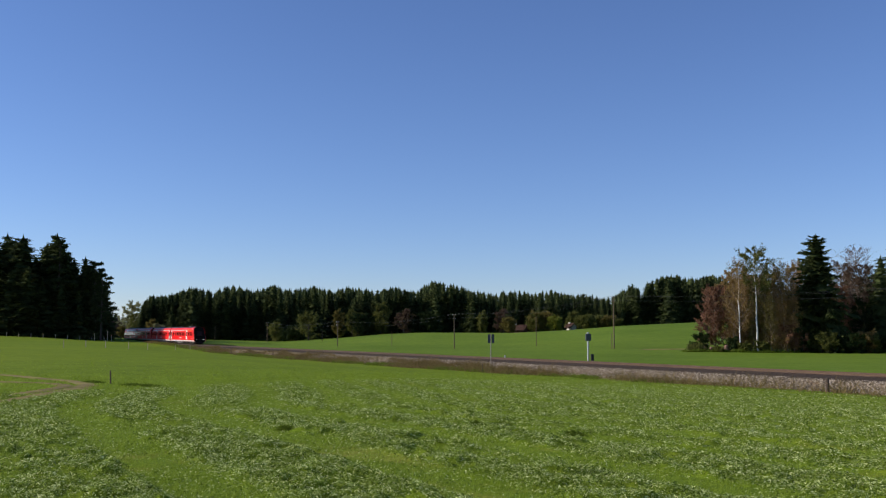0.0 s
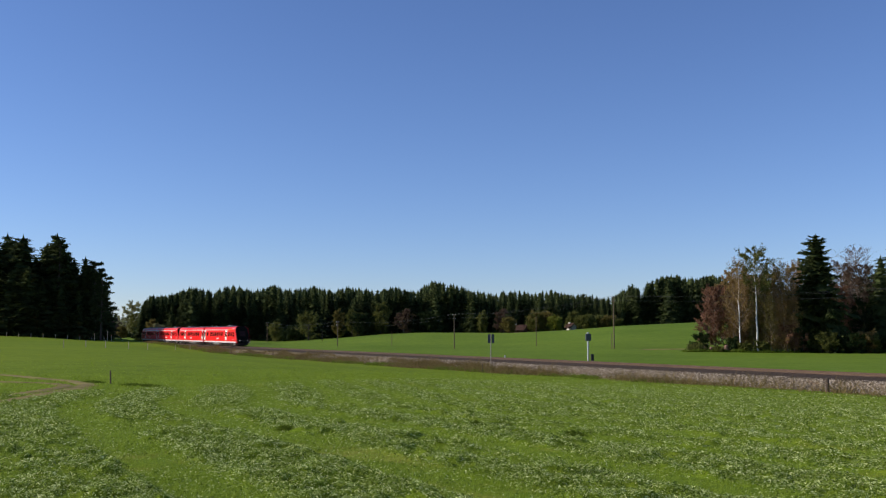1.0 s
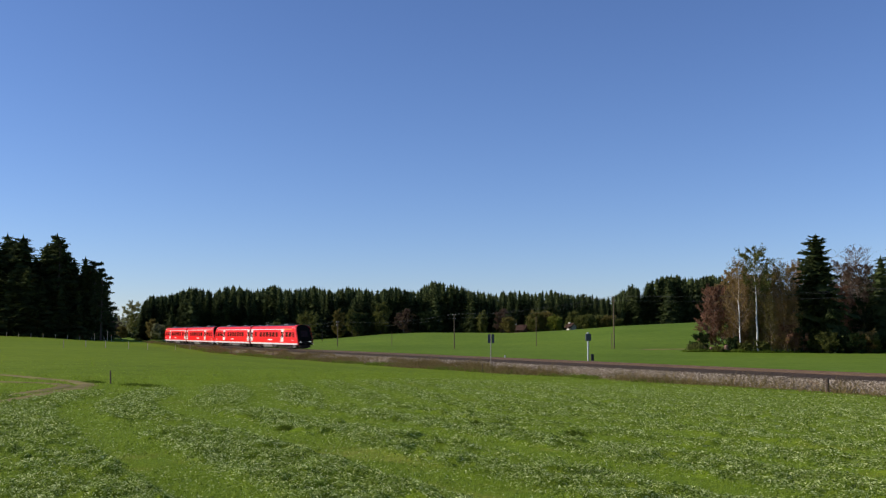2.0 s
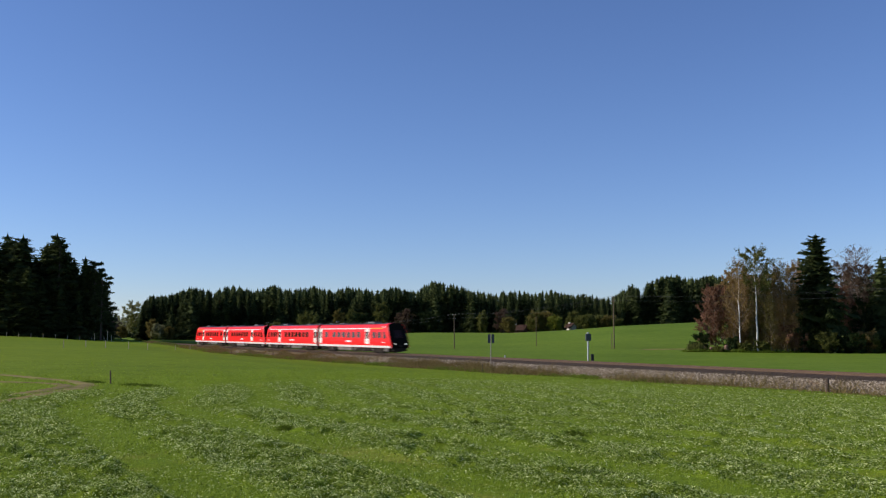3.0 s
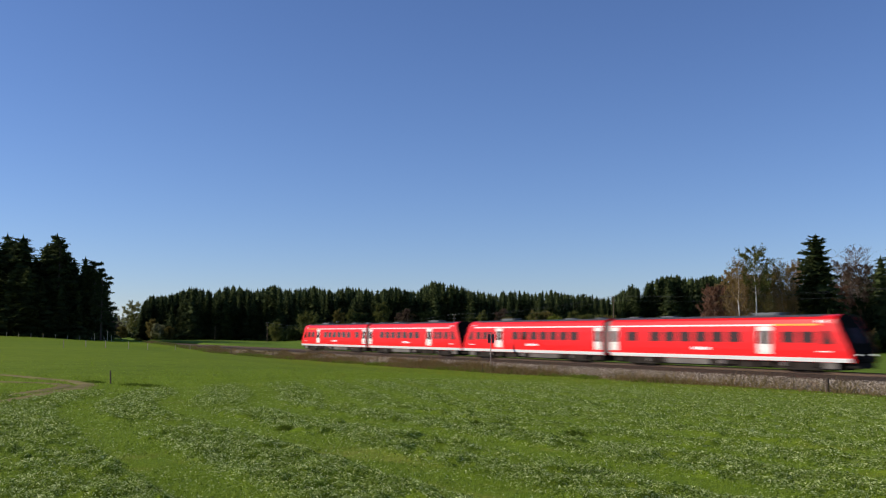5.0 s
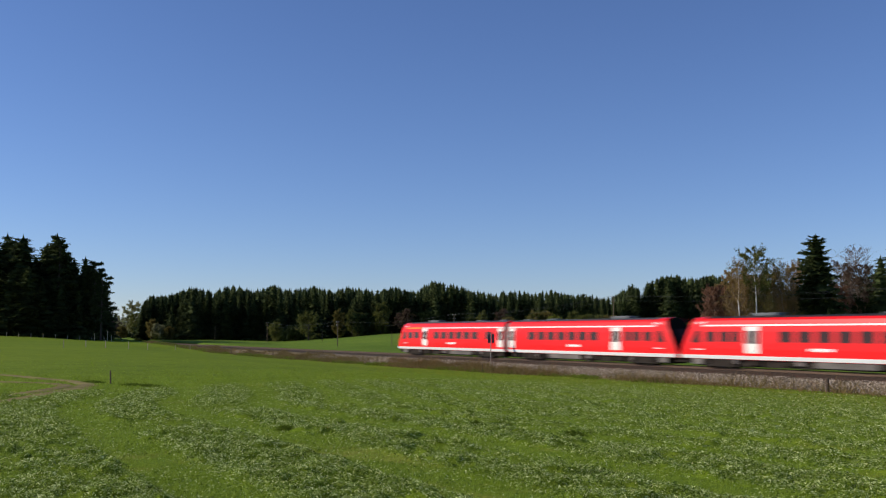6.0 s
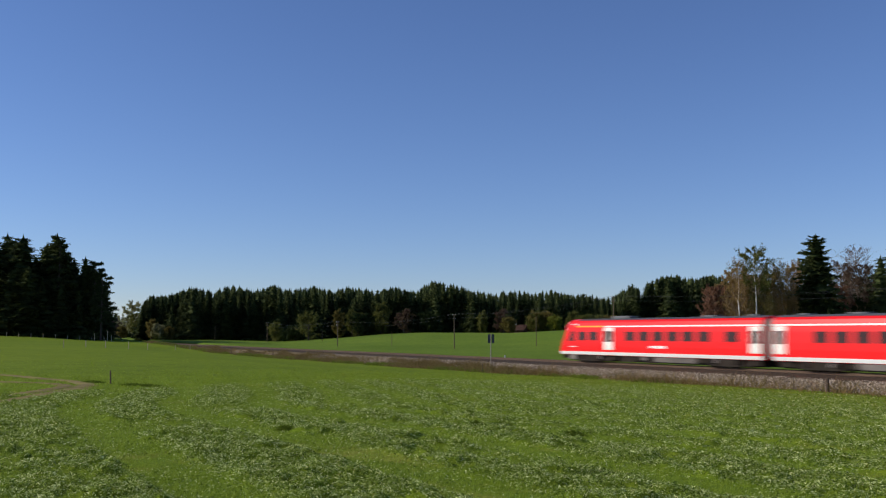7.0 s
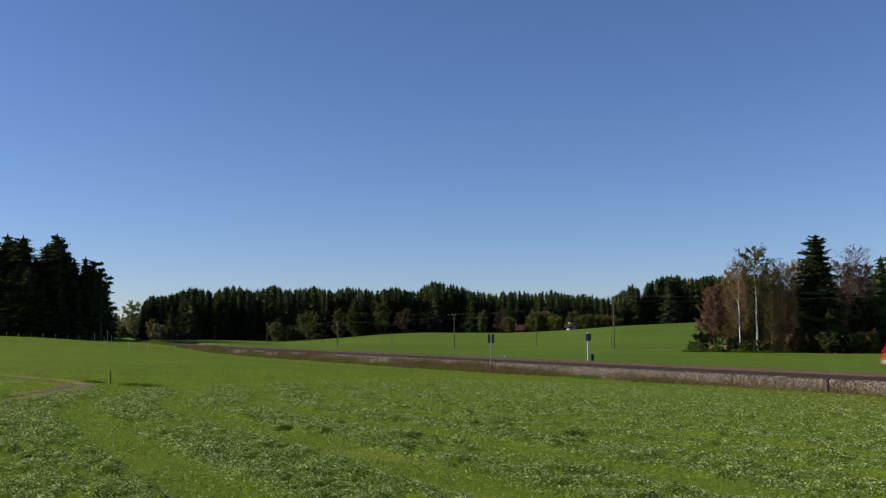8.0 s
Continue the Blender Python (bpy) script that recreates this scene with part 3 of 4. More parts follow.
def spruce_crown(seed, h, spread, layers=34, per=12, sprays=13, bare=0.02, droopy=1.0):
    """A spruce's crown: tiers of drooping boughs, each hung with many small sprays, round a dark heart."""
    rng = np.random.RandomState(seed)
    taper = rng.uniform(0.42, 0.62)
    lean = rng.rand(3) * 6.28
    verts, tris, base = [], [], 0

    def add(v):
        nonlocal base
        v = v.reshape(-1, 3)
        verts.append(v)
        tris.append(np.arange(len(v)).reshape(-1, 3) + base)
        base += len(v)

    for i in range(layers):
        f = np.clip((i + rng.uniform(-0.35, 0.35)) / layers, 0, 0.99)
        z = h * (bare + (0.985 - bare) * f)
        R = h * spread * ((1 - f) ** taper) * rng.uniform(0.74, 1.18) * min(1.0, 0.72 + 2.8 * f) + 0.004 * h
        dz = h / layers
        n = 9
        az = rng.rand() * 6.28 + 6.2832 * np.arange(n) / n
        q = R * rng.uniform(0.42, 0.80, n)
        ring_ = np.stack([np.cos(az) * q, np.sin(az) * q, z - q * rng.uniform(0.3, 0.7, n) * droopy - dz * 0.5], 1)
        top = np.tile([0, 0, z + dz * 0.9], (n, 1))
        add(np.stack([top, ring_, np.roll(ring_, -1, 0)], 1))
        m = max(5, int(per * (1 - 0.45 * f)))
        az = rng.rand() * 6.28 + 6.2832 * np.arange(m) / m + rng.uniform(-0.35, 0.35, m)
        l = R * rng.uniform(0.50, 1.20, m) * (1 + 0.15 * np.cos(az - lean[i % 3]))
        d = np.stack([np.cos(az), np.sin(az), 0 * az], 1)
        w = np.stack([-d[:, 1], d[:, 0], 0 * az], 1)
        droop = l * rng.uniform(0.25, 0.60, m) * (1 - 0.8 * f) * droopy - l * 0.35 * max(0.0, f - 0.55)

        def bough(k, q):
            return d[k] * (l[k] * q)[:, None] + np.stack([0 * q, 0 * q, z - droop[k] * q * q + 0.14 * l[k] * q ** 4], 1)

        k = np.repeat(np.arange(m), 2 * sprays)
        side = np.tile([1.0, -1.0], m * sprays)
        q = 0.18 + 0.82 * rng.rand(len(k)) ** 0.8
        ln = (l[k] * 0.26 + 0.015 * h) * rng.uniform(0.5, 1.25, len(k)) * (1.25 - 0.6 * q)
        b0 = bough(k, q)
        along = d[k] * (ln * 0.27)[:, None]
        tip = b0 + w[k] * (side * ln * rng.uniform(0.25, 0.95, len(k)))[:, None] + d[k] * (ln * rng.uniform(0.2, 0.7, len(k)))[:, None]
        tip[:, 2] -= ln * rng.uniform(-0.10, 0.95, len(k)) * (1 - 0.6 * f)
        add(np.stack([b0 - along, b0 + along, tip], 1))
        kk = np.arange(m)
        p0, p1 = bough(kk, np.full(m, 0.05)), bough(kk, np.full(m, 0.98))
        ww = w * (l * 0.05)[:, None]
        add(np.stack([p0 + ww, p0 - ww, p1], 1))
    for k in range(5):
        az = rng.rand() * 6.28
        d = np.array([math.cos(az), math.sin(az), 0]) * 0.007 * h
        add(np.array([[0, 0, 1.0 * h], np.array([0, 0, 0.95 * h]) + d, np.array([0, 0, 0.95 * h]) - d]))
    return np.concatenate(verts), np.concatenate(tris)


SPRUCE_LABEL = "tall dark green spruce with drooping boughs at the wood's edge"


def make_spruce(seed, h=20.0, spread=0.2, label=SPRUCE_LABEL, group="spruces of the woods", name="spruce_tree", needles=None, **k):
    tree = thing(name, label, "tree", group=group)
    mesh_part("crown", tri_mesh("crown", *spruce_crown(seed, h, spread, **k)), needles or M_SPRUCE, tree)
    part("trunk", tubed((0, 0, -0.6), (0, 0, 0.95 * h), 0.013 * h, 0.001 * h, 8), M_BARK, tree)
    return tree


def stand(t, x, y, scale=1.0, rz=0.0, sink=0.1, wide=1.0):
    t.matrix_basis = pose(x, y, gz(x, y) - sink, 0, 0, rz)
    t.scale = (scale * wide, scale * wide, scale)
    return t


def tree_at(col, dist):
    """x of a place on a bearing mark (1688 marks to a slope of one) at a distance ahead."""
    return (col - 784) / 1688 * dist


def reach(top, x, y):
    """Height of a tree at (x, y) whose tip reaches that mark of the skyline."""
    return EYE_Z + (588.9 - top) / 1688 * y - gz(x, y) + 0.1


SPRUCES = [make_spruce(s, spread=(0.16, 0.19, 0.21, 0.17, 0.20, 0.15, 0.22)[s]) for s in range(7)]
placed = set()
rng = random.Random(11)


def put(x, y, height, wide=1.0):
    i = rng.randrange(7)
    t = SPRUCES[i] if i not in placed else copy_thing(SPRUCES[i], Matrix())
    placed.add(i)
    return stand(t, x, y, height / 20.0, rng.uniform(0, 360), wide=wide)


# the wood beyond the hill, highest towards the right
SKYLINE = ([-0.318, -0.307, -0.287, -0.266, -0.2, -0.1, -0.03, -0.013, 0.012, 0.03, 0.1, 0.17, 0.186, 0.192, 0.203, 0.21, 0.214, 0.222, 0.26, 0.33],
           [540, 527, 518, 510, 508, 509, 512, 500, 500, 516, 515, 522, 512, 500, 505, 520, 490, 485, 484, 486])
for row, (dist, n) in enumerate(((330, 100), (341, 92))):
    for j in range(n):
        th = -0.317 + (0.315 + 0.317) * (j + rng.uniform(0.1, 0.9)) / n
        y = dist + rng.uniform(-5, 5)
        top = np.interp(th, *SKYLINE) - (4 if th < 0.15 else 0) + abs(rng.gauss(0, 7)) + 3.5 * math.sin(th * 150) + 2
        if row == 0 and rng.random() < 0.25:
            top += 15
        put(th * y, y, reach(top, th * y, y), rng.choice((0.95, 1.1, 1.25, 1.45, 1.6)))


def far_wood():
    """The inner rows of the wood, seen only as tips and darkness between the edge trees."""
    crowns = [spruce_crown(40 + s, 1.0, 0.24, layers=15, per=7, sprays=4) for s in range(4)]
    rr = np.random.RandomState(5)
    V, T, base = [], [], 0
    for dist in (352, 364, 378, 394):
        n = 125
        for j in range(n):
            th = -0.314 + (0.314 + 0.34) * (j + rr.rand()) / n
            y = dist + rr.uniform(-5, 5)
            x = th * y
            h = reach(np.interp(th, *SKYLINE) - (4 if th < 0.15 else 0) + abs(rr.normal(0, 6)) + 3 * math.sin(th * 150) + 2, x, y)
            v, t = crowns[rr.randint(4)]
            q = rr.rand() * 6.28
            c, s = math.cos(q), math.sin(q)
            w = v.copy()
            w[:, 0], w[:, 1] = (c * v[:, 0] - s * v[:, 1]) * h, (s * v[:, 0] + c * v[:, 1]) * h
            w[:, 2] = v[:, 2] * h + gz(x, y)
            w[:, 0] += x
            w[:, 1] += y
            V.append(w)
            T.append(t + base)
            base += len(v)
    ob = mesh_part("far_wood", tri_mesh("far_wood", np.concatenate(V), np.concatenate(T)), M_SPRUCE)
    tagged(ob, "dense dark spruce wood behind its edge trees", "forest", kind="stuff")


far_wood()

# the near wood between meadow and railway: edge trees, then the trees behind them
# marks well below 0 stand out of view, added for the wood's shadow
LEFT = [(10, 250, 411, 1.15), (38, 246, 414, 1.1), (24, 262, 422, 1.0), (62, 252, 452, 1.1), (82, 254, 428, 1.0), (98, 250, 411, 1.2), (110, 256, 432, 1.0),
        (120, 251, 450, 1.1), (134, 256, 470, 1.0), (150, 253, 452, 1.0), (165, 257, 462, 1.05), (176, 258, 480, 1.1), (186, 261, 500, 1.25), (190, 264, 530, 1.2), (184, 268, 505, 1.2), (170, 266, 480, 1.2),
        (50, 240, 470, 1.2), (20, 240, 480, 1.2), (75, 243, 490, 1.2), (108, 245, 500, 1.2), (140, 249, 510, 1.2), (165, 252, 520, 1.2), (-5, 243, 450, 1.2),
        (-18, 250, 420, 1.1), (-40, 246, 415, 1.1), (-66, 250, 420, 1.1), (-90, 246, 418, 1.1), (5, 270, 425, 1.1), (45, 272, 430, 1.1), (90, 272, 430, 1.1), (130, 272, 455, 1.1), (160, 272, 470, 1.1),
        (30, 285, 430, 1.1), (80, 288, 432, 1.1), (125, 288, 462, 1.1)]
# hidden trees behind the wood, added to keep the train's far end shaded
for x, y in ((-112, 300), (-120, 310), (-118, 296), (-127, 305), (-131, 318), (-122, 324), (-136, 332), (-129, 290), (-137, 308), (-143, 322), (-113, 288), (-121, 283)):
    put(x, y, rng.uniform(17, 20), 1.4)
for col, y, top, wide in LEFT:
    y += 9
    x = tree_at(col, y)
    put(x, y, reach(top, x, y), wide * (1.55 if col < 130 else 1.25 if col < 172 else 0.95))
for col, y, top in ((196, 470, 556), (207, 476, 553), (218, 470, 560), (228, 480, 556), (238, 474, 560), (248, 478, 553), (258, 470, 548), (212, 490, 558), (233, 492, 557), (252, 490, 555)):
    x = tree_at(col, y)
    put(x, y, reach(top, x, y), 1.6)


def pine_tree(seed, x, y, h, spread):
    """A ragged pine: bare trunk below, flat tufts of needles at the ends of level limbs."""
    rng = np.random.RandomState(seed)
    wood, tufts = Soup(), []
    wood.rod((0, 0, -0.5), (0, 0, h * 0.97), 0.016 * h, 0.003 * h, 8)
    for k in range(34):
        f = 0.22 + 0.76 * (k + rng.rand()) / 34
        az = k * 2.4 + rng.uniform(-0.5, 0.5)
        l = h * spread * (1.05 - 0.8 * max(0, f - 0.35)) * rng.uniform(0.55, 1.15)
        a = np.array([0, 0, h * f])
        b = a + np.array([math.cos(az) * l, math.sin(az) * l, l * rng.uniform(-0.05, 0.35)])
        wood.rod(a, b, 0.0045 * h, 0.001 * h, 4)
        for q in (0.6, 0.85, 1.0):
            tufts.append((a + (b - a) * q, l * rng.uniform(0.20, 0.36)))
    c = np.array([t[0] for t in tufts])
    r = np.array([t[1] for t in tufts])
    n = 70
    c, r = np.repeat(c, n, 0), np.repeat(r, n)
    p = c + rng.normal(0, 0.5, (len(r), 3)) * r[:, None] * np.array([1, 1, 0.42])
    a = rng.normal(0, 1, (len(r), 3)) * 0.20
    b = rng.normal(0, 1, (len(r), 3)) * 0.20
    v = np.stack([p - a, p + a, p + b + np.array([0, 0, 0.12])], 1).reshape(-1, 3)
    tree = thing("pine_tree", "ragged dark pine with level boughs at the wood's corner", "tree")
    mesh_part("trunk", wood.mesh("trunk"), M_BARK, tree)
    mesh_part("crown", tri_mesh("crown", v, np.arange(len(v)).reshape(-1, 3)), M_PINE, tree)
    return stand(tree, x, y)


for k, (col, y, top, spread) in enumerate(((181, 258, 482, 0.17), (168, 262, 462, 0.15), (104, 256, 418, 0.15), (30, 254, 425, 0.15))):
    pine_tree(300 + k, tree_at(col, y), y, reach(top, tree_at(col, y), y), spread)


def broadleaf(name, label, seed, h, crown_r, leaves, leaf_size, leaf_mat, bark=None, crown_from=0.3, limbs=16, lean=(0, 0), trunk_r=None, twigs=3, stems=1, category="tree", group="", limb_bark=None, rise=(0.35, 0.95), hang=0.0):
    """A tree or shrub: a tapered, wandering trunk, limbs, twigs and single leaf sprays round the twigs."""
    rng = np.random.RandomState(seed)
    wood = Soup()
    limb = Soup() if limb_bark else wood
    tips = []
    trunk_r = trunk_r or 0.011 * h + 0.02
    for stem in range(stems):
        off = np.array([rng.uniform(-1, 1), rng.uniform(-1, 1), 0]) * (0.35 * crown_r if stems > 1 else 0)
        pts = [np.array([0, 0, -0.4]) + off]
        n = 9
        for k in range(1, n + 1):
            f = k / n
            pts.append(off * (1 + f) + np.array([lean[0] * f * h + rng.normal(0, 0.005 * h), lean[1] * f * h + rng.normal(0, 0.005 * h), f * h * (0.93 if stem == 0 else rng.uniform(0.7, 0.95))]))
        rad = [trunk_r * (1 - 0.93 * k / n) / math.sqrt(stems) for k in range(n + 1)]
        for k in range(n):
            wood.rod(pts[k], pts[k + 1], rad[k], rad[k + 1], 7)
        for k in range(max(3, limbs // stems)):
            f = crown_from + (0.97 - crown_from) * (k + rng.rand()) / max(3, limbs // stems)
            i = min(n - 1, int(f * n))
            p0 = pts[i] + (pts[i + 1] - pts[i]) * (f * n - i)
            az = k * 2.4 + rng.uniform(-0.5, 0.5)
            g = (f - crown_from) / (1 - crown_from)
            l = crown_r * rng.uniform(0.65, 1.1) * (math.sin(math.pi * min(1, 0.22 + 0.74 * g)) ** 0.7)
            d = np.array([math.cos(az), math.sin(az), rng.uniform(*rise)])
            d /= np.linalg.norm(d)
            p1 = p0 + d * l * 0.5
            p2 = p1 + (d + np.array([rng.normal(0, 0.15), rng.normal(0, 0.15), 0.15])) * l * 0.5
            r = trunk_r * (1 - 0.9 * f) * 0.5
            limb.rod(p0, p1, r, r * 0.6, 5)
            limb.rod(p1, p2, r * 0.6, r * 0.15, 4)
            for q in range(twigs * 2):
                s = rng.uniform(0.25, 1.0)
                b = p0 + (p1 - p0) * s * 2 if s < 0.5 else p1 + (p2 - p1) * (s - 0.5) * 2
                td = d + rng.normal(0, 0.55, 3)
                td /= np.linalg.norm(td)
                e = b + td * l * rng.uniform(0.22, 0.5)
                limb.rod(b, e, r * 0.30 + 0.004, 0.004, 3)
                tips.append((b, e))
    if leaves:
        tips = np.array(tips)
        pick = rng.randint(len(tips), size=leaves)
        f = rng.uniform(0.2, 1.15, (leaves, 1))
        c = tips[pick, 0] * (1 - f) + tips[pick, 1] * f + rng.normal(0, leaf_size * 0.9, (leaves, 3))
        c[:, 2] -= hang * rng.rand(leaves) ** 2
        a = rng.normal(0, 1, (leaves, 3)) * (1, 1, 1 + hang)
        a /= np.linalg.norm(a, axis=1)[:, None]
        b = np.cross(a, rng.normal(0, 1, (leaves, 3)))
        b /= np.linalg.norm(b, axis=1)[:, None] + 1e-9
        s = leaf_size * rng.uniform(0.5, 1.2, (leaves, 1))
        v = np.stack([c - a * s, c + b * s * 0.6, c + a * s, c - b * s * 0.6], 1).reshape(-1, 3)
        v[:, 2] = np.maximum(v[:, 2], -0.1)
        k = np.arange(leaves)[:, None] * 4
        t = np.concatenate([k + [0, 1, 2], k + [0, 2, 3]])
        leaf_me = tri_mesh("crown", v, t)
    tree = thing(name, label, category, group=group)
    mesh_part("trunk", wood.mesh("trunk"), bark or M_DARKBARK, tree)
    if limb_bark:
        mesh_part("branching", limb.mesh("branching"), limb_bark, tree, "thin brown limbs and twigs")
    if leaves:
        mesh_part("crown", leaf_me, M_LEAF[leaf_mat], tree)
    return tree


def grow(col, y, top, name, label, seed, crown_r, leaves, leaf_size, leaf_mat, **k):
    x = tree_at(col, y)
    return stand(broadleaf(name, label, seed, reach(top, x, y), crown_r, leaves, leaf_size, leaf_mat, **k), x, y)


# the grove beyond the railway
grow(1264, 146, 505, "copper_tree", "bushy copper-red autumn tree at the grove's corner", 1, 3.1, 15000, 0.11, "red_brown", crown_from=0.06, limbs=48, rise=(0.6, 1.4), twigs=4, bark=M_TWIG)
grow(1251, 147, 545, "copper_tree", "low copper-red autumn tree beside the rubble", 2, 2.2, 5200, 0.106, "red_brown", crown_from=0.1, limbs=18)
grow(1307, 142.5, 450, "birch_tree", "slender white-barked birch with thin brown leaves", 3, 3.0, 5200, 0.085, "brown", bark=M_BIRCH, crown_from=0.22, limbs=52, trunk_r=0.115, limb_bark=M_TWIG, rise=(0.7, 1.6), hang=1.2, twigs=5)
grow(1339, 142, 430, "birch_tree", "tall white-trunked birch with a thin olive top", 4, 3.3, 10500, 0.095, "olive", bark=M_BIRCH, crown_from=0.56, limbs=40, trunk_r=0.165, lean=(-0.02, 0), limb_bark=M_TWIG, rise=(0.2, 0.8), twigs=5)
grow(1391, 142.6, 455, "birch_tree", "leaning white-barked birch with brown autumn leaves", 5, 2.9, 5200, 0.085, "brown", bark=M_BIRCH, crown_from=0.25, limbs=50, trunk_r=0.12, lean=(-0.07, 0), limb_bark=M_TWIG, rise=(0.7, 1.6), hang=1.2, twigs=5)
grow(1368, 146, 470, "birch_tree", "thin birch with ochre-brown leaves in the grove", 6, 2.6, 6000, 0.085, "ochre", bark=M_BIRCH, crown_from=0.2, limbs=44, trunk_r=0.075, lean=(0.02, 0), limb_bark=M_TWIG, rise=(0.7, 1.6), hang=1.2, twigs=5)
for k, (col, y, top, mat) in enumerate(((1296, 144, 468, "brown"), (1318, 145, 462, "brown"), (1331, 144, 480, "olive"), (1353, 144, 476, "ochre"), (1376, 143.5, 462, "brown"), (1403, 144, 452, "brown"), (1414, 146, 446, "brown"), (1362, 141.5, 520, "ochre"), (1384, 141.5, 515, "brown"), (1402, 141.5, 520, "brown"))):
    grow(col, y, top, "young_birch", "slim young birch with fine hanging autumn leaves", 230 + k, 2.0, 5000, 0.08, mat, bark=M_TWIG, crown_from=0.06, limbs=46, trunk_r=0.06, rise=(1.0, 2.2), hang=1.4, twigs=5, group="young birches of the grove")
grow(1290, 150, 470, "hornbeam_tree", "brown-leaved tree in the grove", 7, 2.9, 7500, 0.099, "brown", crown_from=0.15, limbs=36)
grow(1322, 151, 480, "hornbeam_tree", "rusty brown leafy tree in the grove", 8, 3.1, 8500, 0.099, "brown", crown_from=0.12, limbs=38)
grow(1357, 152, 478, "hornbeam_tree", "olive-brown leafy tree in the grove", 9, 3.1, 8500, 0.099, "olive", crown_from=0.12, limbs=38)
grow(1402, 151, 462, "hornbeam_tree", "thinning rusty brown tree beside the spruce", 10, 3.2, 8500, 0.091, "brown", crown_from=0.15, limbs=38)
grow(1415, 155, 452, "bare_tree", "nearly leafless grey-brown tree in the grove", 12, 3.1, 2574, 0.076, "brown", bark=M_TWIG, crown_from=0.3, limbs=44, twigs=9)
grow(1345, 155, 462, "bare_tree", "nearly leafless grey-brown tree in the grove", 14, 3.4, 3312, 0.076, "brown", bark=M_TWIG, crown_from=0.3, limbs=44, twigs=9)
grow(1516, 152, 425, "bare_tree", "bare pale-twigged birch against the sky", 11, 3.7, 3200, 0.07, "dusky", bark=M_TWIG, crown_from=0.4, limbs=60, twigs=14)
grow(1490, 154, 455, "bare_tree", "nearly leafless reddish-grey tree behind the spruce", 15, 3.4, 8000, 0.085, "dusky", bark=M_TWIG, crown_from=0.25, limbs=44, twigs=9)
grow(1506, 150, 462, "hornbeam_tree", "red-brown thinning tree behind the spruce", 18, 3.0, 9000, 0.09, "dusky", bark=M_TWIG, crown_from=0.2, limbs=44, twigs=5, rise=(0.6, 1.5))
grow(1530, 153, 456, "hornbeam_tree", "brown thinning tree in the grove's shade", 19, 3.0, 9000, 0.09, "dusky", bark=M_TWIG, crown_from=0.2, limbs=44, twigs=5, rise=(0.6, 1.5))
grow(1482, 148, 500, "hornbeam_tree", "dark brown leafy tree beside the spruce", 16, 3.1, 13248, 0.099, "red_brown", crown_from=0.1, limbs=36)
grow(1528, 148, 530, "hornbeam_tree", "dark olive leafy tree in the grove's shade", 17, 3.6, 15456, 0.106, "dark_green", crown_from=0.08, limbs=36)
big = make_spruce(91, 18.5, 0.265, "broad dark green spruce rising over the grove", "", layers=46, per=20, sprays=28, droopy=1.05)
stand(big, tree_at(1446, 143), 143, (reach(412, tree_at(1446, 143), 143)) / 18.5, 40)
for col, y, top in ((1560, 146, 450), (1580, 149, 430), (1605, 150, 440), (1535, 158, 488), (1502, 162, 480), (1470, 160, 490), (1425, 163, 500), (1550, 163, 480), (1630, 152, 430), (1488, 157, 505), (1512, 156, 510), (1540, 152, 500), (1560, 157, 470), (1524, 165, 485), (1575, 152, 500), (1385, 166, 500), (1300, 168, 505), (1340, 170, 500)):
    x = tree_at(col, y)
    put(x, y, reach(top, x, y), 1.25)
BUSHES = [(1236, 146, 592, "dark_green", 1.5), (1229, 143, 612, "olive", 0.9), (1241, 142.6, 618, "olive", 0.7), (1270, 142.2, 619, "olive", 0.8), (1299, 143, 598, "dark_green", 1.1), (1318, 142, 610, "olive", 1.0),
          (1347, 142, 606, "olive", 1.1), (1374, 142, 585, "brown", 1.7), (1392, 142, 574, "red_brown", 1.9), (1408, 142, 582, "red_brown", 1.6), (1422, 141, 592, "dark_green", 1.5),
          (1455, 140, 594, "olive", 1.4), (1472, 140, 588, "olive", 1.7), (1490, 140, 596, "dark_green", 1.5), (1508, 140, 590, "dark_green", 1.6), (1528, 140, 586, "brown", 1.6), (1548, 140, 592, "olive", 1.6), (1566, 140, 588, "dark_green", 1.8), (1338, 147, 560, "brown", 2.2), (1308, 148, 555, "brown", 2.2), (1372, 148, 550, "brown", 2.2)]
for i, (col, y, top, mat, r) in enumerate(BUSHES):
    words = {"dark_green": "dark green leafy bush", "olive": "olive green bush", "brown": "brown autumn bush", "red_brown": "dark red-brown autumn bush"}[mat]
    grow(col, y, top, "bush", words + " at the foot of the grove", 60 + i, r, 2400, 0.14, mat, crown_from=0.05, limbs=18, stems=3, category="bush", group="bushes round the grove")
for i, (col, y, sx, sz) in enumerate(((1236, 144.2, 0.5, 0.55), (1244, 144.6, 0.6, 0.5), (1256, 144.3, 0.4, 0.5), (1266, 144.5, 0.5, 0.55), (1285, 143.6, 0.62, 0.75), (1229, 145, 0.4, 0.4))):
    bm = bmesh.new()
    bmesh.ops.create_icosphere(bm, subdivisions=2, radius=1.0)
    rr = random.Random(i)
    for v in bm.verts:
        v.co = Vector((v.co.x * sx, v.co.y * sx * 0.8, v.co.z * sz)) * rr.uniform(0.82, 1.12)
    x = tree_at(col, y)
    st = part("boulder", bm, M_STONE)
    st.matrix_basis = pose(x, y, gz(x, y) + sz * 0.45, 0, 0, 50 * i)
    tagged(st, "rough reddish rubble stone at the grove's corner", "stone", "rubble stones")

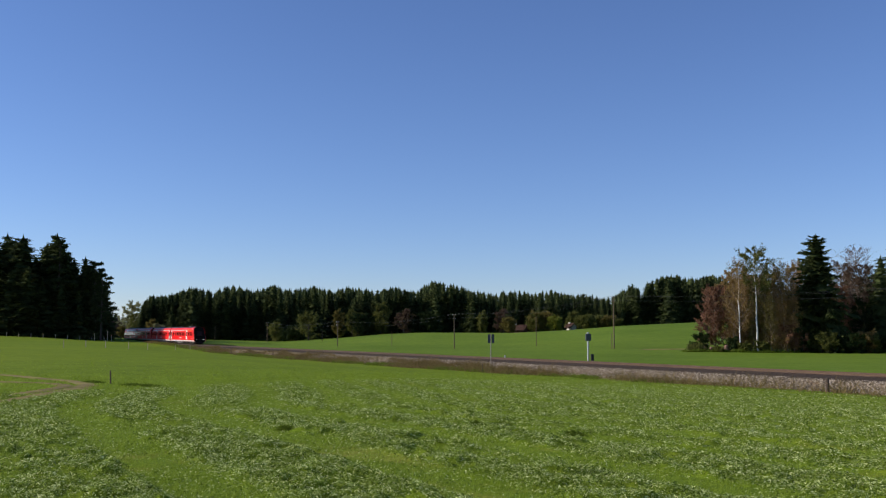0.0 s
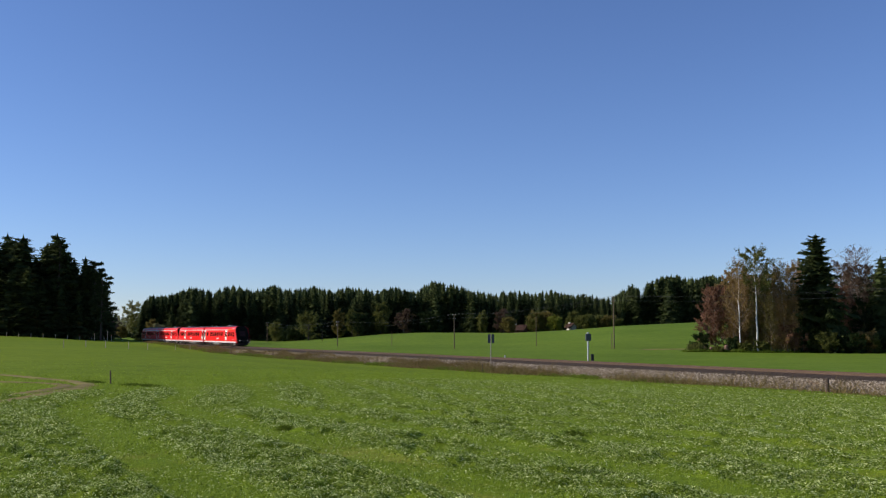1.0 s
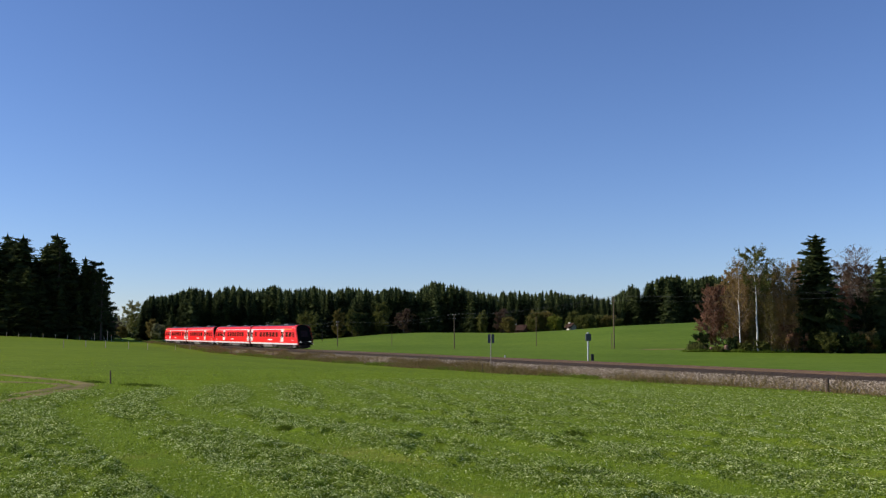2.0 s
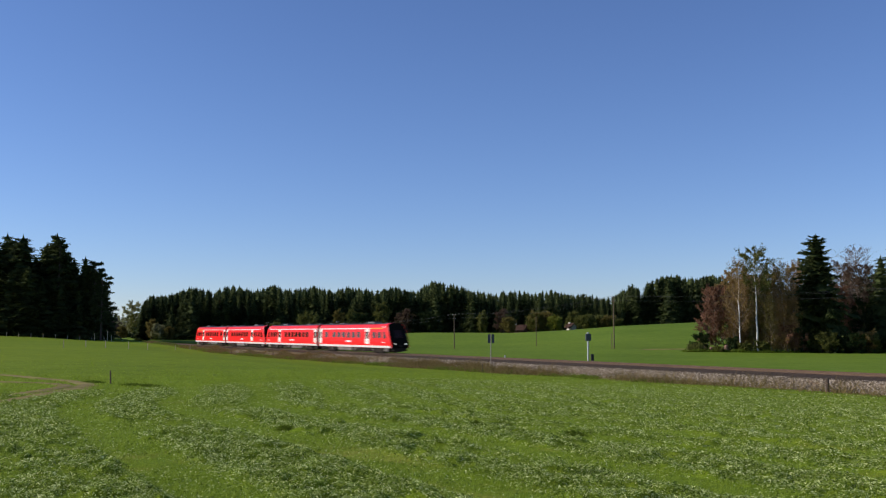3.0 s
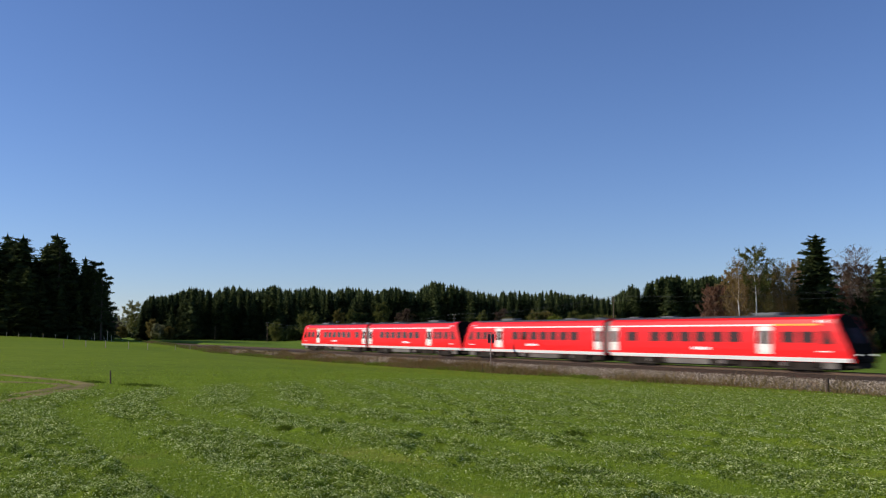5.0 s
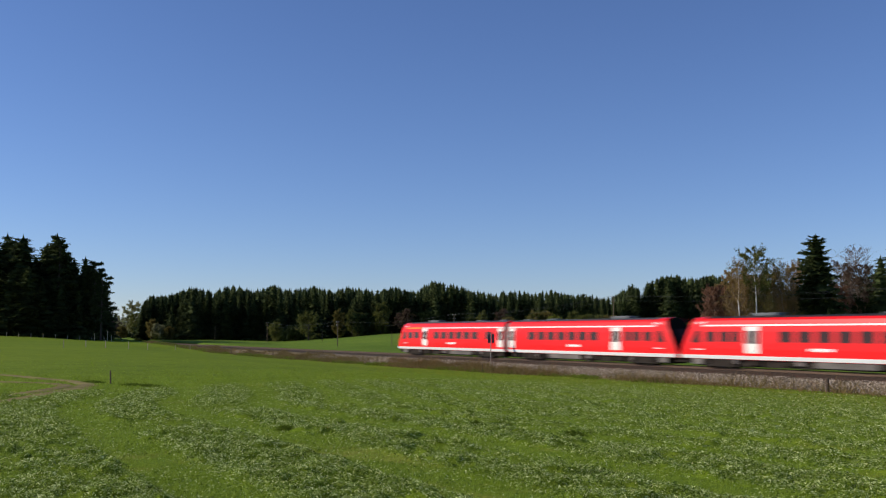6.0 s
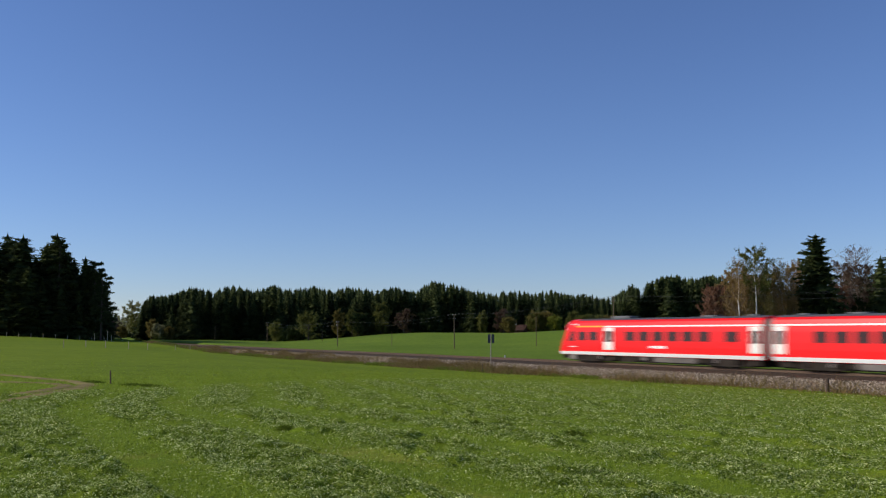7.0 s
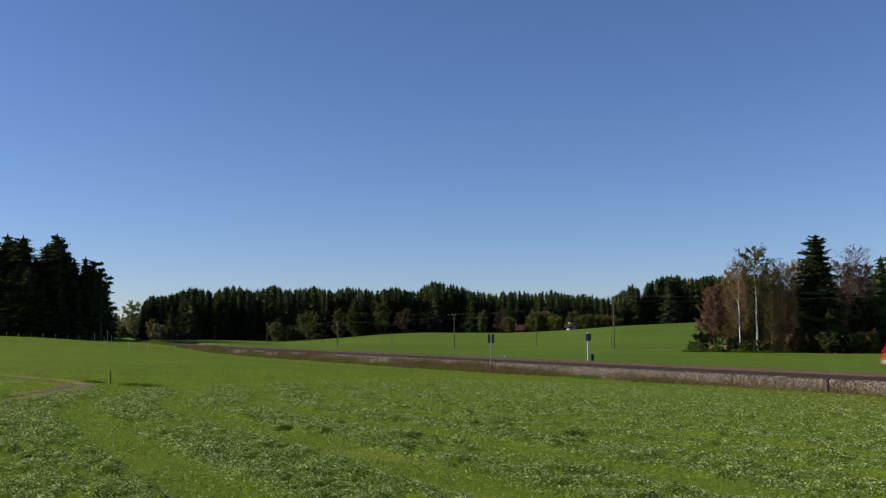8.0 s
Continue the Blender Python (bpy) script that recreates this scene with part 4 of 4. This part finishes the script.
for i, (col, y, top, mat) in enumerate(((1297, 146.5, 505, "brown"), (1322, 147, 495, "brown"), (1331, 146.5, 520, "brown"), (1354, 147, 505, "brown"), (1368, 146.6, 515, "brown"), (1381, 147.6, 495, "brown"), (1399, 146.8, 505, "brown"), (1410, 147, 485, "brown"))):
    grow(col, y, top, "sapling", "slim young tree with thin brown autumn leaves", 200 + i, 2.3, 5000, 0.09, mat, bark=M_TWIG, crown_from=0.04, limbs=40, stems=2, twigs=4, group="saplings of the grove")

# broad-leaved trees along the wood's edge
EDGE = [(232, 400, 535, "pale", 6.0, "pale thin-leaved tree beside the railway"), (250, 396, 556, "olive", 3.5, "olive tree beside the railway"), (221, 402, 578, "ochre", 2.6, "low ochre-leaved tree beside the railway"),
        (268, 318, 566, "ochre", 2.2, "ochre shrub at the corner of the wood"), (284, 316, 574, "pale", 2.0, "pale dry shrub at the corner of the wood"), (300, 317, 580, "ochre", 1.8, "low ochre shrub at the corner of the wood"), (497, 300, 572, "olive", 2.6, "round olive tree at the wood's foot"), (548, 300, 553, "olive", 3.6, "leafy olive tree before the wood"),
        (520, 305, 578, "dark_green", 3.0, "low dark green tree before the wood"), (598, 312, 545, "ochre", 2.4, "slim ochre tree before the wood"), (640, 316, 556, "dark_green", 3.4, "dark green leafy tree before the wood"), (676, 319, 532, "olive", 2.6, "tall olive tree at the wood's edge"),
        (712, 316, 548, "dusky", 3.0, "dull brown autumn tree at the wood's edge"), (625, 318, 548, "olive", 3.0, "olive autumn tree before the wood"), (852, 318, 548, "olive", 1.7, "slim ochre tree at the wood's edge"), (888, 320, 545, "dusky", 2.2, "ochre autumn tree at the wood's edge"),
        (905, 300, 563, "ochre", 2.4, "ochre autumn tree beyond the hill"), (938, 302, 556, "olive", 3.0, "olive-brown tree beyond the hill"), (958, 302, 553, "ochre", 3.2, "ochre-brown tree beyond the hill"), (981, 298, 560, "yellow_green", 2.5, "round yellow-green tree beyond the hill"),
        (1033, 300, 560, "olive", 2.8, "olive-brown tree beside the farmhouse"), (1052, 300, 562, "olive", 2.8, "olive-brown tree beside the farmhouse"), (1070, 298, 564, "ochre", 2.5, "ochre-leaved tree beyond the hill"), (1012, 318, 552, "olive", 2.6, "olive tree behind the farmhouse"), (1082, 298, 568, "olive", 2.2, "low olive tree beyond the hill"), (760, 316, 555, "dark_green", 3.0, "dark green leafy tree at the wood's edge")]
for i, (col, y, top, mat, r, words) in enumerate(EDGE):
    grow(col, y, top, "broadleaf_tree", words, 120 + i, r, 12000 if mat == "pale" else 5200, 0.23, mat, crown_from=0.04, limbs=34, stems=2, group="broad-leaved trees at the wood's edge")


# ---- farm buildings ----
def house(name, label, x, y, rz, w, l, eaves, ridge, wall_mat):
    h = thing(name, label, "house", pose(x, y, gz(x, y) - 0.1, 0, 0, rz))
    bm = boxed(-w / 2, w / 2, -l / 2, l / 2, 0, eaves)
    vs = [bm.verts.new(p) for p in ((-w / 2, -l / 2 + 0.001, eaves), (w / 2, -l / 2 + 0.001, eaves), (0, -l / 2 + 0.001, ridge), (-w / 2, l / 2 - 0.001, eaves), (w / 2, l / 2 - 0.001, eaves), (0, l / 2 - 0.001, ridge))]
    bm.faces.new(vs[:3])
    bm.faces.new(vs[3:])
    part("wall", bm, wall_mat, h)
    for sd in (-1, 1):
        bm = bmesh.new()
        o = 0.6
        k = (ridge - eaves) / (w / 2)
        p = [(0, -l / 2 - o, ridge + 0.1), (0, l / 2 + o, ridge + 0.1), (sd * (w / 2 + o), l / 2 + o, eaves - k * o + 0.1), (sd * (w / 2 + o), -l / 2 - o, eaves - k * o + 0.1)]
        bm.faces.new([bm.verts.new(q) for q in p])
        bmesh.ops.solidify(bm, geom=list(bm.faces), thickness=0.15)
        part("roof", bm, M_TILE, h)
    part("chimney", boxed(-0.3, 0.3, l * 0.2, l * 0.2 + 0.6, ridge - 0.5, ridge + 0.35), M_PLASTER, h)
    for yy in (-l / 2 + 1.5, -l / 2 + 4.0):
        for sd in (-1, 1):
            part("window", boxed(sd * w / 2 - 0.04, sd * w / 2 + 0.04, yy, yy + 0.8, eaves * 0.35, eaves * 0.8), M_GLASS, h)
    return h


x = tree_at(1019, 296)
house("farmhouse", "small white farmhouse with a brown tiled roof", x - 0.2, 306, 14, 1.5, 4.5, 1.4, 2.2, M_PLASTER)
house("wooden_barn", "dark wooden barn with a brown roof", tree_at(918, 306), 306, 60, 3.2, 4.5, 1.2, 2.5, M_PLANK)
house("railside_house", "red-brown house beside the railway", tree_at(206, 428), 428, 15, 9, 12, 5.0, 9.0, M_PLANK)


# ---- poles and wires ----
def pole(x, y, h, label, r=0.11, arms=True, name="telegraph_pole"):
    p = thing(name, label, "utility pole", pose(x, y, gz(x, y)), group="poles across the far meadow")
    part("post", tubed((0, 0, -0.5), (0, 0, h), r, r * 0.7, 10), M_WOOD, p)
    if arms:
        for k, z in enumerate((h - 0.15, h - 0.85)):
            part("crossarm", boxed(-0.32, 0.32, -0.04, 0.04, z - 0.05, z + 0.05, 0.01), M_WOOD, p)
            for xx in (-0.26, 0.26):
                part("insulator", tubed((xx, 0, z + 0.05), (xx, 0, z + 0.22), 0.045, 0.03, 8), M_PLASTER, p)
    return p


POLES = [(56.0, 84.0, 8.2), (27.3, 153.0, 8.43), (2.1, 178.1, 6.44), (-22.3, 202.6, 5.16), (-49.2, 268.0, 5.6)]
for x, y, h in POLES:
    pole(x, y, h, "weathered wooden telegraph pole carrying wires")
for x, y, h in ((27.0, 153.4, 2.54), (17.5, 179.8, 5.65), (-10.6, 198.5, 2.82), (-30.6, 242.7, 2.88), (-67.4, 283.2, 5.2)):
    pole(x, y, h, "thin weathered wooden post standing in the meadow", 0.07, False, "thin_pole")


def wire(a, b, sag):
    so = Soup()
    prev = None
    for k in range(15):
        f = k / 14
        p = np.array(a) * (1 - f) + np.array(b) * f - np.array([0, 0, sag * 4 * f * (1 - f)])
        if prev is not None:
            so.rod(prev, p, 0.009, 0.009, 4)
        prev = p
    tagged(mesh_part("wire", so.mesh("wire"), M_WIRE), "thin dark sagging telegraph wire between poles", "cable", "telegraph wires")


for (x0, y0, h0), (x1, y1, h1) in zip(POLES, POLES[1:]):
    z0, z1 = gz(x0, y0) + h0, gz(x1, y1) + h1
    for dx, dz, sg in ((-0.26, 0.05, 0.7), (0.26, 0.05, 0.85), (-0.26, -0.65, 0.75)):
        wire((x0 + dx, y0, z0 + dz), (x1 + dx, y1, z1 + dz), sg)


# ---- railway signs and posts ----
def rail_sign():
    p = on_track(-85.0, 3.45)
    z = -0.95
    s = thing("railway_sign", "dark twin-board railway sign on a grey post beside the ballast", "sign", pose(p.x, p.y, z, 0, 0, 20))
    part("post", tubed((0, 0, -0.4), (0, 0, 3.55), 0.055, 0.05, 10), M_STEEL, s)
    for xx in (-0.36, 0.08):
        part("board", boxed(xx, xx + 0.28, -0.09, -0.05, 2.6, 3.5, 0.02), M_BOARD, s, "dark board seen from behind")
    part("bracket", boxed(-0.34, 0.34, -0.05, 0.05, 2.95, 3.02, 0.005), M_STEEL, s)


def signal_post():
    p = on_track(-82.9, -7.6)
    z = gz(p.x, p.y)
    s = thing("signal_post", "white post with a blue-grey box on top beside the railway", "signal", pose(p.x, p.y, z, 0, 0, 10))
    part("post", tubed((-0.02, 0, -0.4), (-0.02, 0, 2.35), 0.10, 0.095, 12), M_GREYPAINT, s)
    part("box", boxed(-0.28, 0.30, -0.16, 0.16, 2.25, 3.0, 0.04), M_BLUEBOX, s, "blue-grey enamelled box")
    part("cap", boxed(-0.1, 0.1, -0.1, 0.1, 3.0, 3.16, 0.03), M_GREYPAINT, s)
    q = on_track(-82.2, -7.6)
    c = thing("trackside_cabinet", "small black trackside cabinet on a foot", "cabinet", pose(q.x, q.y, gz(q.x, q.y), 0, 0, 10))
    part("body", boxed(-0.16, 0.16, -0.13, 0.13, 0.12, 0.82, 0.05), M_RUBBER, c)
    part("foot", boxed(-0.12, 0.12, -0.1, 0.1, -0.2, 0.14, 0.01), M_STEEL, c)


rail_sign()
signal_post()


def stake(x, y, h, label, mat=None, r=0.04, group="fence posts", lean=0.0):
    ob = part("fence_post", tubed((0, 0, -0.3), (lean, 0, h), r, r * 0.9, 7), mat or M_PALEWOOD)
    ob.matrix_basis = pose(x, y, gz(x, y), 0, 0, 37 * x)
    tagged(ob, label, "post", group)


for s, lat, h, mat, r in ((-44.9, 4.6, 1.05, M_WOOD, 0.03), (-42.0, 4.8, 0.85, M_SLEEPER, 0.11), (-81.5, 6.6, 0.8, M_WOOD, 0.035), (-99.6, 4.0, 0.7, M_WOOD, 0.09), (-152.0, 4.2, 0.8, M_WOOD, 0.1), (-176, 4.4, 0.8, M_WOOD, 0.1)):
    p = on_track(s, lat)
    stake(p.x, p.y, h, "short weathered wooden marker post beside the ballast", mat, r, "trackside marker posts")
for col, y, h, r in ((170, 243, 2.0, 0.07), (193, 246, 2.7, 0.09), (200, 247, 1.6, 0.09)):
    stake(tree_at(col, y), y, h, "tall pale gatepost beside the wood", M_PALEWOOD, r, "gateposts at the wood's corner")
stake(7.6, 118.0, 0.36, "short pale cable marker beyond the rails", M_PLASTER, 0.12, "")
stake(-14.4, 41.7, 0.58, "lone dark wooden post at the meadow track", M_WOOD, 0.035, "", 0.03)
for x, y in ((-52.3, 132.2), (-51.3, 137.7), (-48.8, 138.7), (-45.0, 137.3), (-47.1, 153.0), (-53.1, 190.3), (-52.0, 197.2)):
    stake(x, y, 1.05, r=0.06, label="pale weathered fence post in the pasture")
for k in range(9):
    col = 15 + 21.5 * k
    y = 234 + 2.0 * k
    stake(tree_at(col, y), y, 1.1, r=0.06, label="pale fence post along the dark wood")


# ---- small growth and loose stones ----
def flecks(name, rng, x, y, z, length, width, lift, material, label, category):
    """Grass blades as single slim triangles: lift 1 stands upright, 0 lies flat."""
    n = len(x)
    az = rng.uniform(0, 2 * np.pi, n)
    up = np.clip(lift, 0, 1)
    d = np.stack([np.cos(az) * np.sqrt(1 - up ** 2), np.sin(az) * np.sqrt(1 - up ** 2), up], 1)
    q = rng.uniform(0, 2 * np.pi, n)
    w = np.cross(d, np.stack([np.cos(q), np.sin(q), 0.3 * np.ones(n)], 1))
    w /= np.linalg.norm(w, axis=1)[:, None] + 1e-9
    p = np.stack([x, y, z], 1)
    v = np.stack([p - w * width[:, None] / 2, p + w * width[:, None] / 2, p + d * length[:, None]], 1).reshape(-1, 3)
    ob = mesh_part(name, tri_mesh(name, v, np.arange(3 * n).reshape(-1, 3)), material)
    return tagged(ob, label, category, kind="stuff")


def fan(rng, n, near, far, power, half=27):
    """Places in the fan of meadow before the tripod, denser close by."""
    u = rng.rand(n)
    d = (near ** power + u * (far ** power - near ** power)) ** (1 / power)
    a = np.radians(rng.uniform(-half, half, n))
    return d * np.sin(a), d * np.cos(a), d


RUTS = (((-30, 53.5), (-22.8, 49.4), (-18.9, 45.6), (-16.6, 43.2), (-14.7, 39.7), (-13.7, 34.8), (-13.1, 30.7), (-12.5, 27.2), (-11.8, 23.5)),
        ((-12.6, 23.0), (-13.4, 27.0), (-13.9, 30.2), (-14.4, 33.8), (-14.8, 37.0), (-15.4, 39.3), (-17.0, 41.2), (-19.5, 42.2)))


def off_ruts(x, y):
    ok = np.ones(len(x), bool)
    for pts in RUTS:
        for (x0, y0), (x1, y1) in zip(pts, pts[1:]):
            f = np.clip(((x - x0) * (x1 - x0) + (y - y0) * (y1 - y0)) / ((x1 - x0) ** 2 + (y1 - y0) ** 2), 0, 1)
            ok &= np.hypot(x - x0 - f * (x1 - x0), y - y0 - f * (y1 - y0)) > 0.2
    return ok


def meadow_growth():
    rng = np.random.RandomState(21)
    x, y, d = fan(rng, 700000, 1.2, 105.0, 0.6, 34)
    ok = (track_coords(x, y)[1] > 6.5) & (rng.rand(len(x)) < np.clip((110 - d) / 60, 0, 1) * np.clip((mown(x, y) + 16) / 22, 0.05, 1)) & off_ruts(x, y)
    x, y, d = x[ok], y[ok], d[ok]
    n = len(x)
    k = d / 9
    ln = rng.uniform(0.03, 0.075, n) * (1 + 0.12 * k)
    flecks("stubble_grass", rng, x, y, ground_z(x, y) + lump_z(x, y) - 0.005, ln, rng.uniform(0.004, 0.009, n) * np.maximum(k, 0.7) ** 0.9, rng.uniform(0.45, 0.98, n), M_GRASS, "short green stubble of the mown meadow", "grass")
    # cut grass lies in loose tufts along the rows
    X, Y, D = fan(rng, 1150000, 8.0, 80.0, 0.35, 27)
    thick = clumps(X, Y)
    keep = (rng.rand(len(X)) < 0.12 + 0.88 * thick) & (track_coords(X, Y)[1] > 6.5) & off_ruts(X, Y) & (mown(X, Y) > rng.uniform(-1.5, 4, len(X))) & (rng.rand(len(X)) < np.clip((80 - D) / 30, 0, 1))
    X, Y, D, thick = X[keep], Y[keep], D[keep], thick[keep]
    n = len(X)
    Z = ground_z(X, Y) + lump_z(X, Y) + 0.05 * thick * rng.rand(n) + 0.004
    far = np.maximum(D / 11, 0.8)
    flecks("cut_grass", rng, X, Y, Z, rng.uniform(0.016, 0.048, n) * far ** 0.40, rng.uniform(0.009, 0.019, n) * far ** 0.6, rng.uniform(-0.15, 0.75, n), M_CUT, "pale cut grass lying in rows", "grass")


def verge_growth():
    rng = np.random.RandomState(22)
    n = 170000
    s = -rng.uniform(20, 260, n)
    lat = np.interp(-s, [20, 80, 105, 260], [4.4, 4.3, 4.0, 3.7]) + np.maximum(rng.normal(0.6, 0.95, n), np.interp(-s, [80, 110, 170, 230], [-0.1, -0.25, -0.45, -0.8])) + 0.3 * np.sin(s * 0.3)
    dens = np.interp(-s, [20, 45, 62, 75, 150, 260], [0.05, 0.12, 0.45, 1, 0.9, 0.9])
    keep = (rng.rand(n) < dens * 0.8 * (0.5 + 0.5 * np.sin(s * 0.21) * np.sin(s * 0.083 + 1))) & (lat < 7.2)
    s, lat = s[keep], lat[keep]
    e = np.maximum(0, -s - BEND_A)
    nc = TRACK_OFF + BEND_K * e * e - lat
    x, y = nc * CA + s * SA, nc * SA - s * CA
    n = len(x)
    tall = 0.55 + 0.75 * vnoise(s * 0.9, lat * 0.8, 6) * vnoise(s * 0.23, lat * 0.3, 7) * 2
    flecks("verge_grass", rng, x, y, np.maximum(ground_z(x, y), np.interp(lat, [3.05, 3.35, 3.65, 4.05, 4.55], [-0.36, -0.50, -0.76, -1.08, -1.5])) - 0.02, rng.uniform(0.15, 0.58, n) * np.interp(-s, [70, 120, 200], [1.5, 1.05, 0.8]) * tall * np.clip(1.5 - 0.15 * (lat - 4), 0.4, 1.5), rng.uniform(0.02, 0.06, n), rng.uniform(0.6, 0.99, n), M_DRY, "dry brown grass along the foot of the ballast", "grass")


def verge_weeds():
    """Green weeds and taller grass between the meadow and the dry verge."""
    rng = np.random.RandomState(27)
    n = 90000
    s = -rng.uniform(55, 240, n)
    lat = np.interp(-s, [55, 80, 105, 240], [5.0, 4.9, 4.6, 4.2]) + np.abs(rng.normal(0, 0.9, n))
    patch = vnoise(s * 0.35, lat * 0.5, 8) * 0.7 + 0.3 * vnoise(s * 1.3, lat * 1.5, 12)
    keep = (rng.rand(n) < np.clip((patch - 0.38) / 0.25, 0, 1)) & (lat < 7.5)
    s, lat, patch = s[keep], lat[keep], patch[keep]
    e = np.maximum(0, -s - BEND_A)
    nc = TRACK_OFF + BEND_K * e * e - lat
    x, y = nc * CA + s * SA, nc * SA - s * CA
    n = len(x)
    flecks("verge_weeds", rng, x, y, ground_z(x, y) - 0.02, rng.uniform(0.15, 0.55, n) * (0.4 + patch), rng.uniform(0.025, 0.07, n), rng.uniform(0.5, 0.98, n), M_HEAP, "green weeds along the foot of the railway bank", "grass")


def grove_weeds():
    """Rough grass and weeds along the foot of the grove."""
    rng = np.random.RandomState(29)
    n = 26000
    x = rng.uniform(35.5, 68, n)
    y = 141.2 + np.abs(rng.normal(0, 0.9, n)) - 0.02 * (x - 36) + 0.6 * np.sin(0.5 * x)
    tall = 0.35 + 0.9 * vnoise(x * 0.8, y * 0.6, 14)
    flecks("rough_grass", rng, x, y, ground_z(x, y) - 0.02, rng.uniform(0.25, 0.75, n) * tall, rng.uniform(0.03, 0.07, n), rng.uniform(0.6, 0.98, n), M_HEAP, "rough grass and weeds at the foot of the grove", "grass")


def ballast_stones():
    """Loose stones over the near slope of the ballast."""
    rng = np.random.RandomState(23)
    n = 52000
    s = -(18 + 120 * rng.rand(n) ** 1.3)
    f = rng.rand(n)
    lat = 3.0 + 1.45 * f
    z = np.interp(lat, [3.05, 3.35, 3.65, 4.05, 4.55], [-0.36, -0.50, -0.76, -1.08, -1.5]) + 0.01
    nc = TRACK_OFF - lat
    c = np.stack([nc * CA + s * SA, nc * SA - s * CA, z], 1)
    octa = np.array([(1, 0, 0), (-1, 0, 0), (0, 1, 0), (0, -1, 0), (0, 0, 1), (0, 0, -1)], float)
    fc = np.array([(0, 2, 4), (2, 1, 4), (1, 3, 4), (3, 0, 4), (2, 0, 5), (1, 2, 5), (3, 1, 5), (0, 3, 5)])
    size = rng.uniform(0.026, 0.068, (n, 1, 1))
    q = rng.normal(0, 1, (n, 3, 3))
    q, _ = np.linalg.qr(q)
    v = (octa[None] * rng.uniform(0.6, 1.2, (n, 6, 1)) * size) @ q + c[:, None]
    t = (np.arange(n)[:, None, None] * 6 + fc[None]).reshape(-1, 3)
    m = Mat("ballast_pebble", 0.9, 0, 0.2)
    m.color(m.ramp(m.random(island=True), [(0.0, (0.07, 0.052, 0.037)), (0.5, (0.20, 0.157, 0.113)), (1.0, (0.54, 0.45, 0.355))]))
    ob = mesh_part("ballast_stones", tri_mesh("ballast_stones", v.reshape(-1, 3), t), m.m)
    tagged(ob, "loose grey crushed stones on the railway slope", "gravel", kind="stuff")


def rut(pts, width, name, label):
    """A worn wheel rut that follows a bent line over the meadow."""
    P = np.array(pts, float)
    t = np.linspace(0, len(P) - 1, 90)
    k = np.minimum(t.astype(int), len(P) - 2)
    f = (t - k)[:, None]
    prev, nxt = P[np.maximum(k - 1, 0)], P[np.minimum(k + 2, len(P) - 1)]
    a, b = P[k], P[k + 1]
    c = 0.5 * ((2 * a) + (b - prev) * f + (2 * prev - 5 * a + 4 * b - nxt) * f ** 2 + (3 * a - prev - 3 * b + nxt) * f ** 3)
    d = np.gradient(c, axis=0)
    d /= np.linalg.norm(d, axis=1)[:, None]
    n = np.stack([-d[:, 1], d[:, 0]], 1)
    rr = np.random.RandomState(len(pts))
    rows = []
    for o in (-1, -0.4, 0.4, 1):
        q = c + n * (o * width / 2 * rr.uniform(0.6, 1.15, len(c)))[:, None]
        rows.append(np.column_stack([q, ground_z(q[:, 0], q[:, 1]) + (0.008 if abs(o) == 1 else 0.035)]))
    v = np.stack(rows, 1).reshape(-1, 3)
    faces = [(4 * i + j, 4 * i + j + 1, 4 * i + j + 5, 4 * i + j + 4) for i in range(len(c) - 1) for j in range(3)]
    tagged(mesh_part(name, raw(name, v, faces), M_DIRT), label, "track", kind="structure")


for pts in RUTS:
    rut(pts, 0.9, "wheel_rut", "worn pale dirt wheel rut curving through the meadow")
rut(((31.0, 149.5), (35.2, 150.5), (40.0, 150.0), (45.0, 147.0)), 3.2, "dirt_path", "pale dirt path leading to the grove")


def heap(x, y, r, h, seed):
    """A small dark heap of raked grass."""
    rng = np.random.RandomState(seed)
    n = 900
    a, q = rng.uniform(0, 6.283, n), np.sqrt(rng.rand(n))
    X, Y = x + r * q * np.cos(a), y + 0.6 * r * q * np.sin(a)
    Z = ground_z(X, Y) + h * (1 - q ** 2) * rng.rand(n)
    flecks("grass_heap", rng, X, Y, Z, rng.uniform(0.05, 0.13, n), rng.uniform(0.01, 0.025, n), rng.uniform(0, 0.9, n), M_HEAP, "small dark heap of raked grass", "grass heap")


for k, (x, y, r) in enumerate(((-0.2, 21.5, 0.24), (1.25, 20.8, 0.30), (0.75, 21.0, 0.16), (-2.6, 24.9, 0.2), (-3.0, 18.6, 0.2), (2.5, 18.6, 0.22), (1.4, 28.0, 0.25), (-15.4, 42.4, 0.5), (-13.0, 40.4, 0.6), (-12.1, 39.8, 0.5))):
    heap(x, y, r, 0.09, 70 + k)
meadow_growth()
verge_growth()
verge_weeds()
grove_weeds()
ballast_stones()


motions()
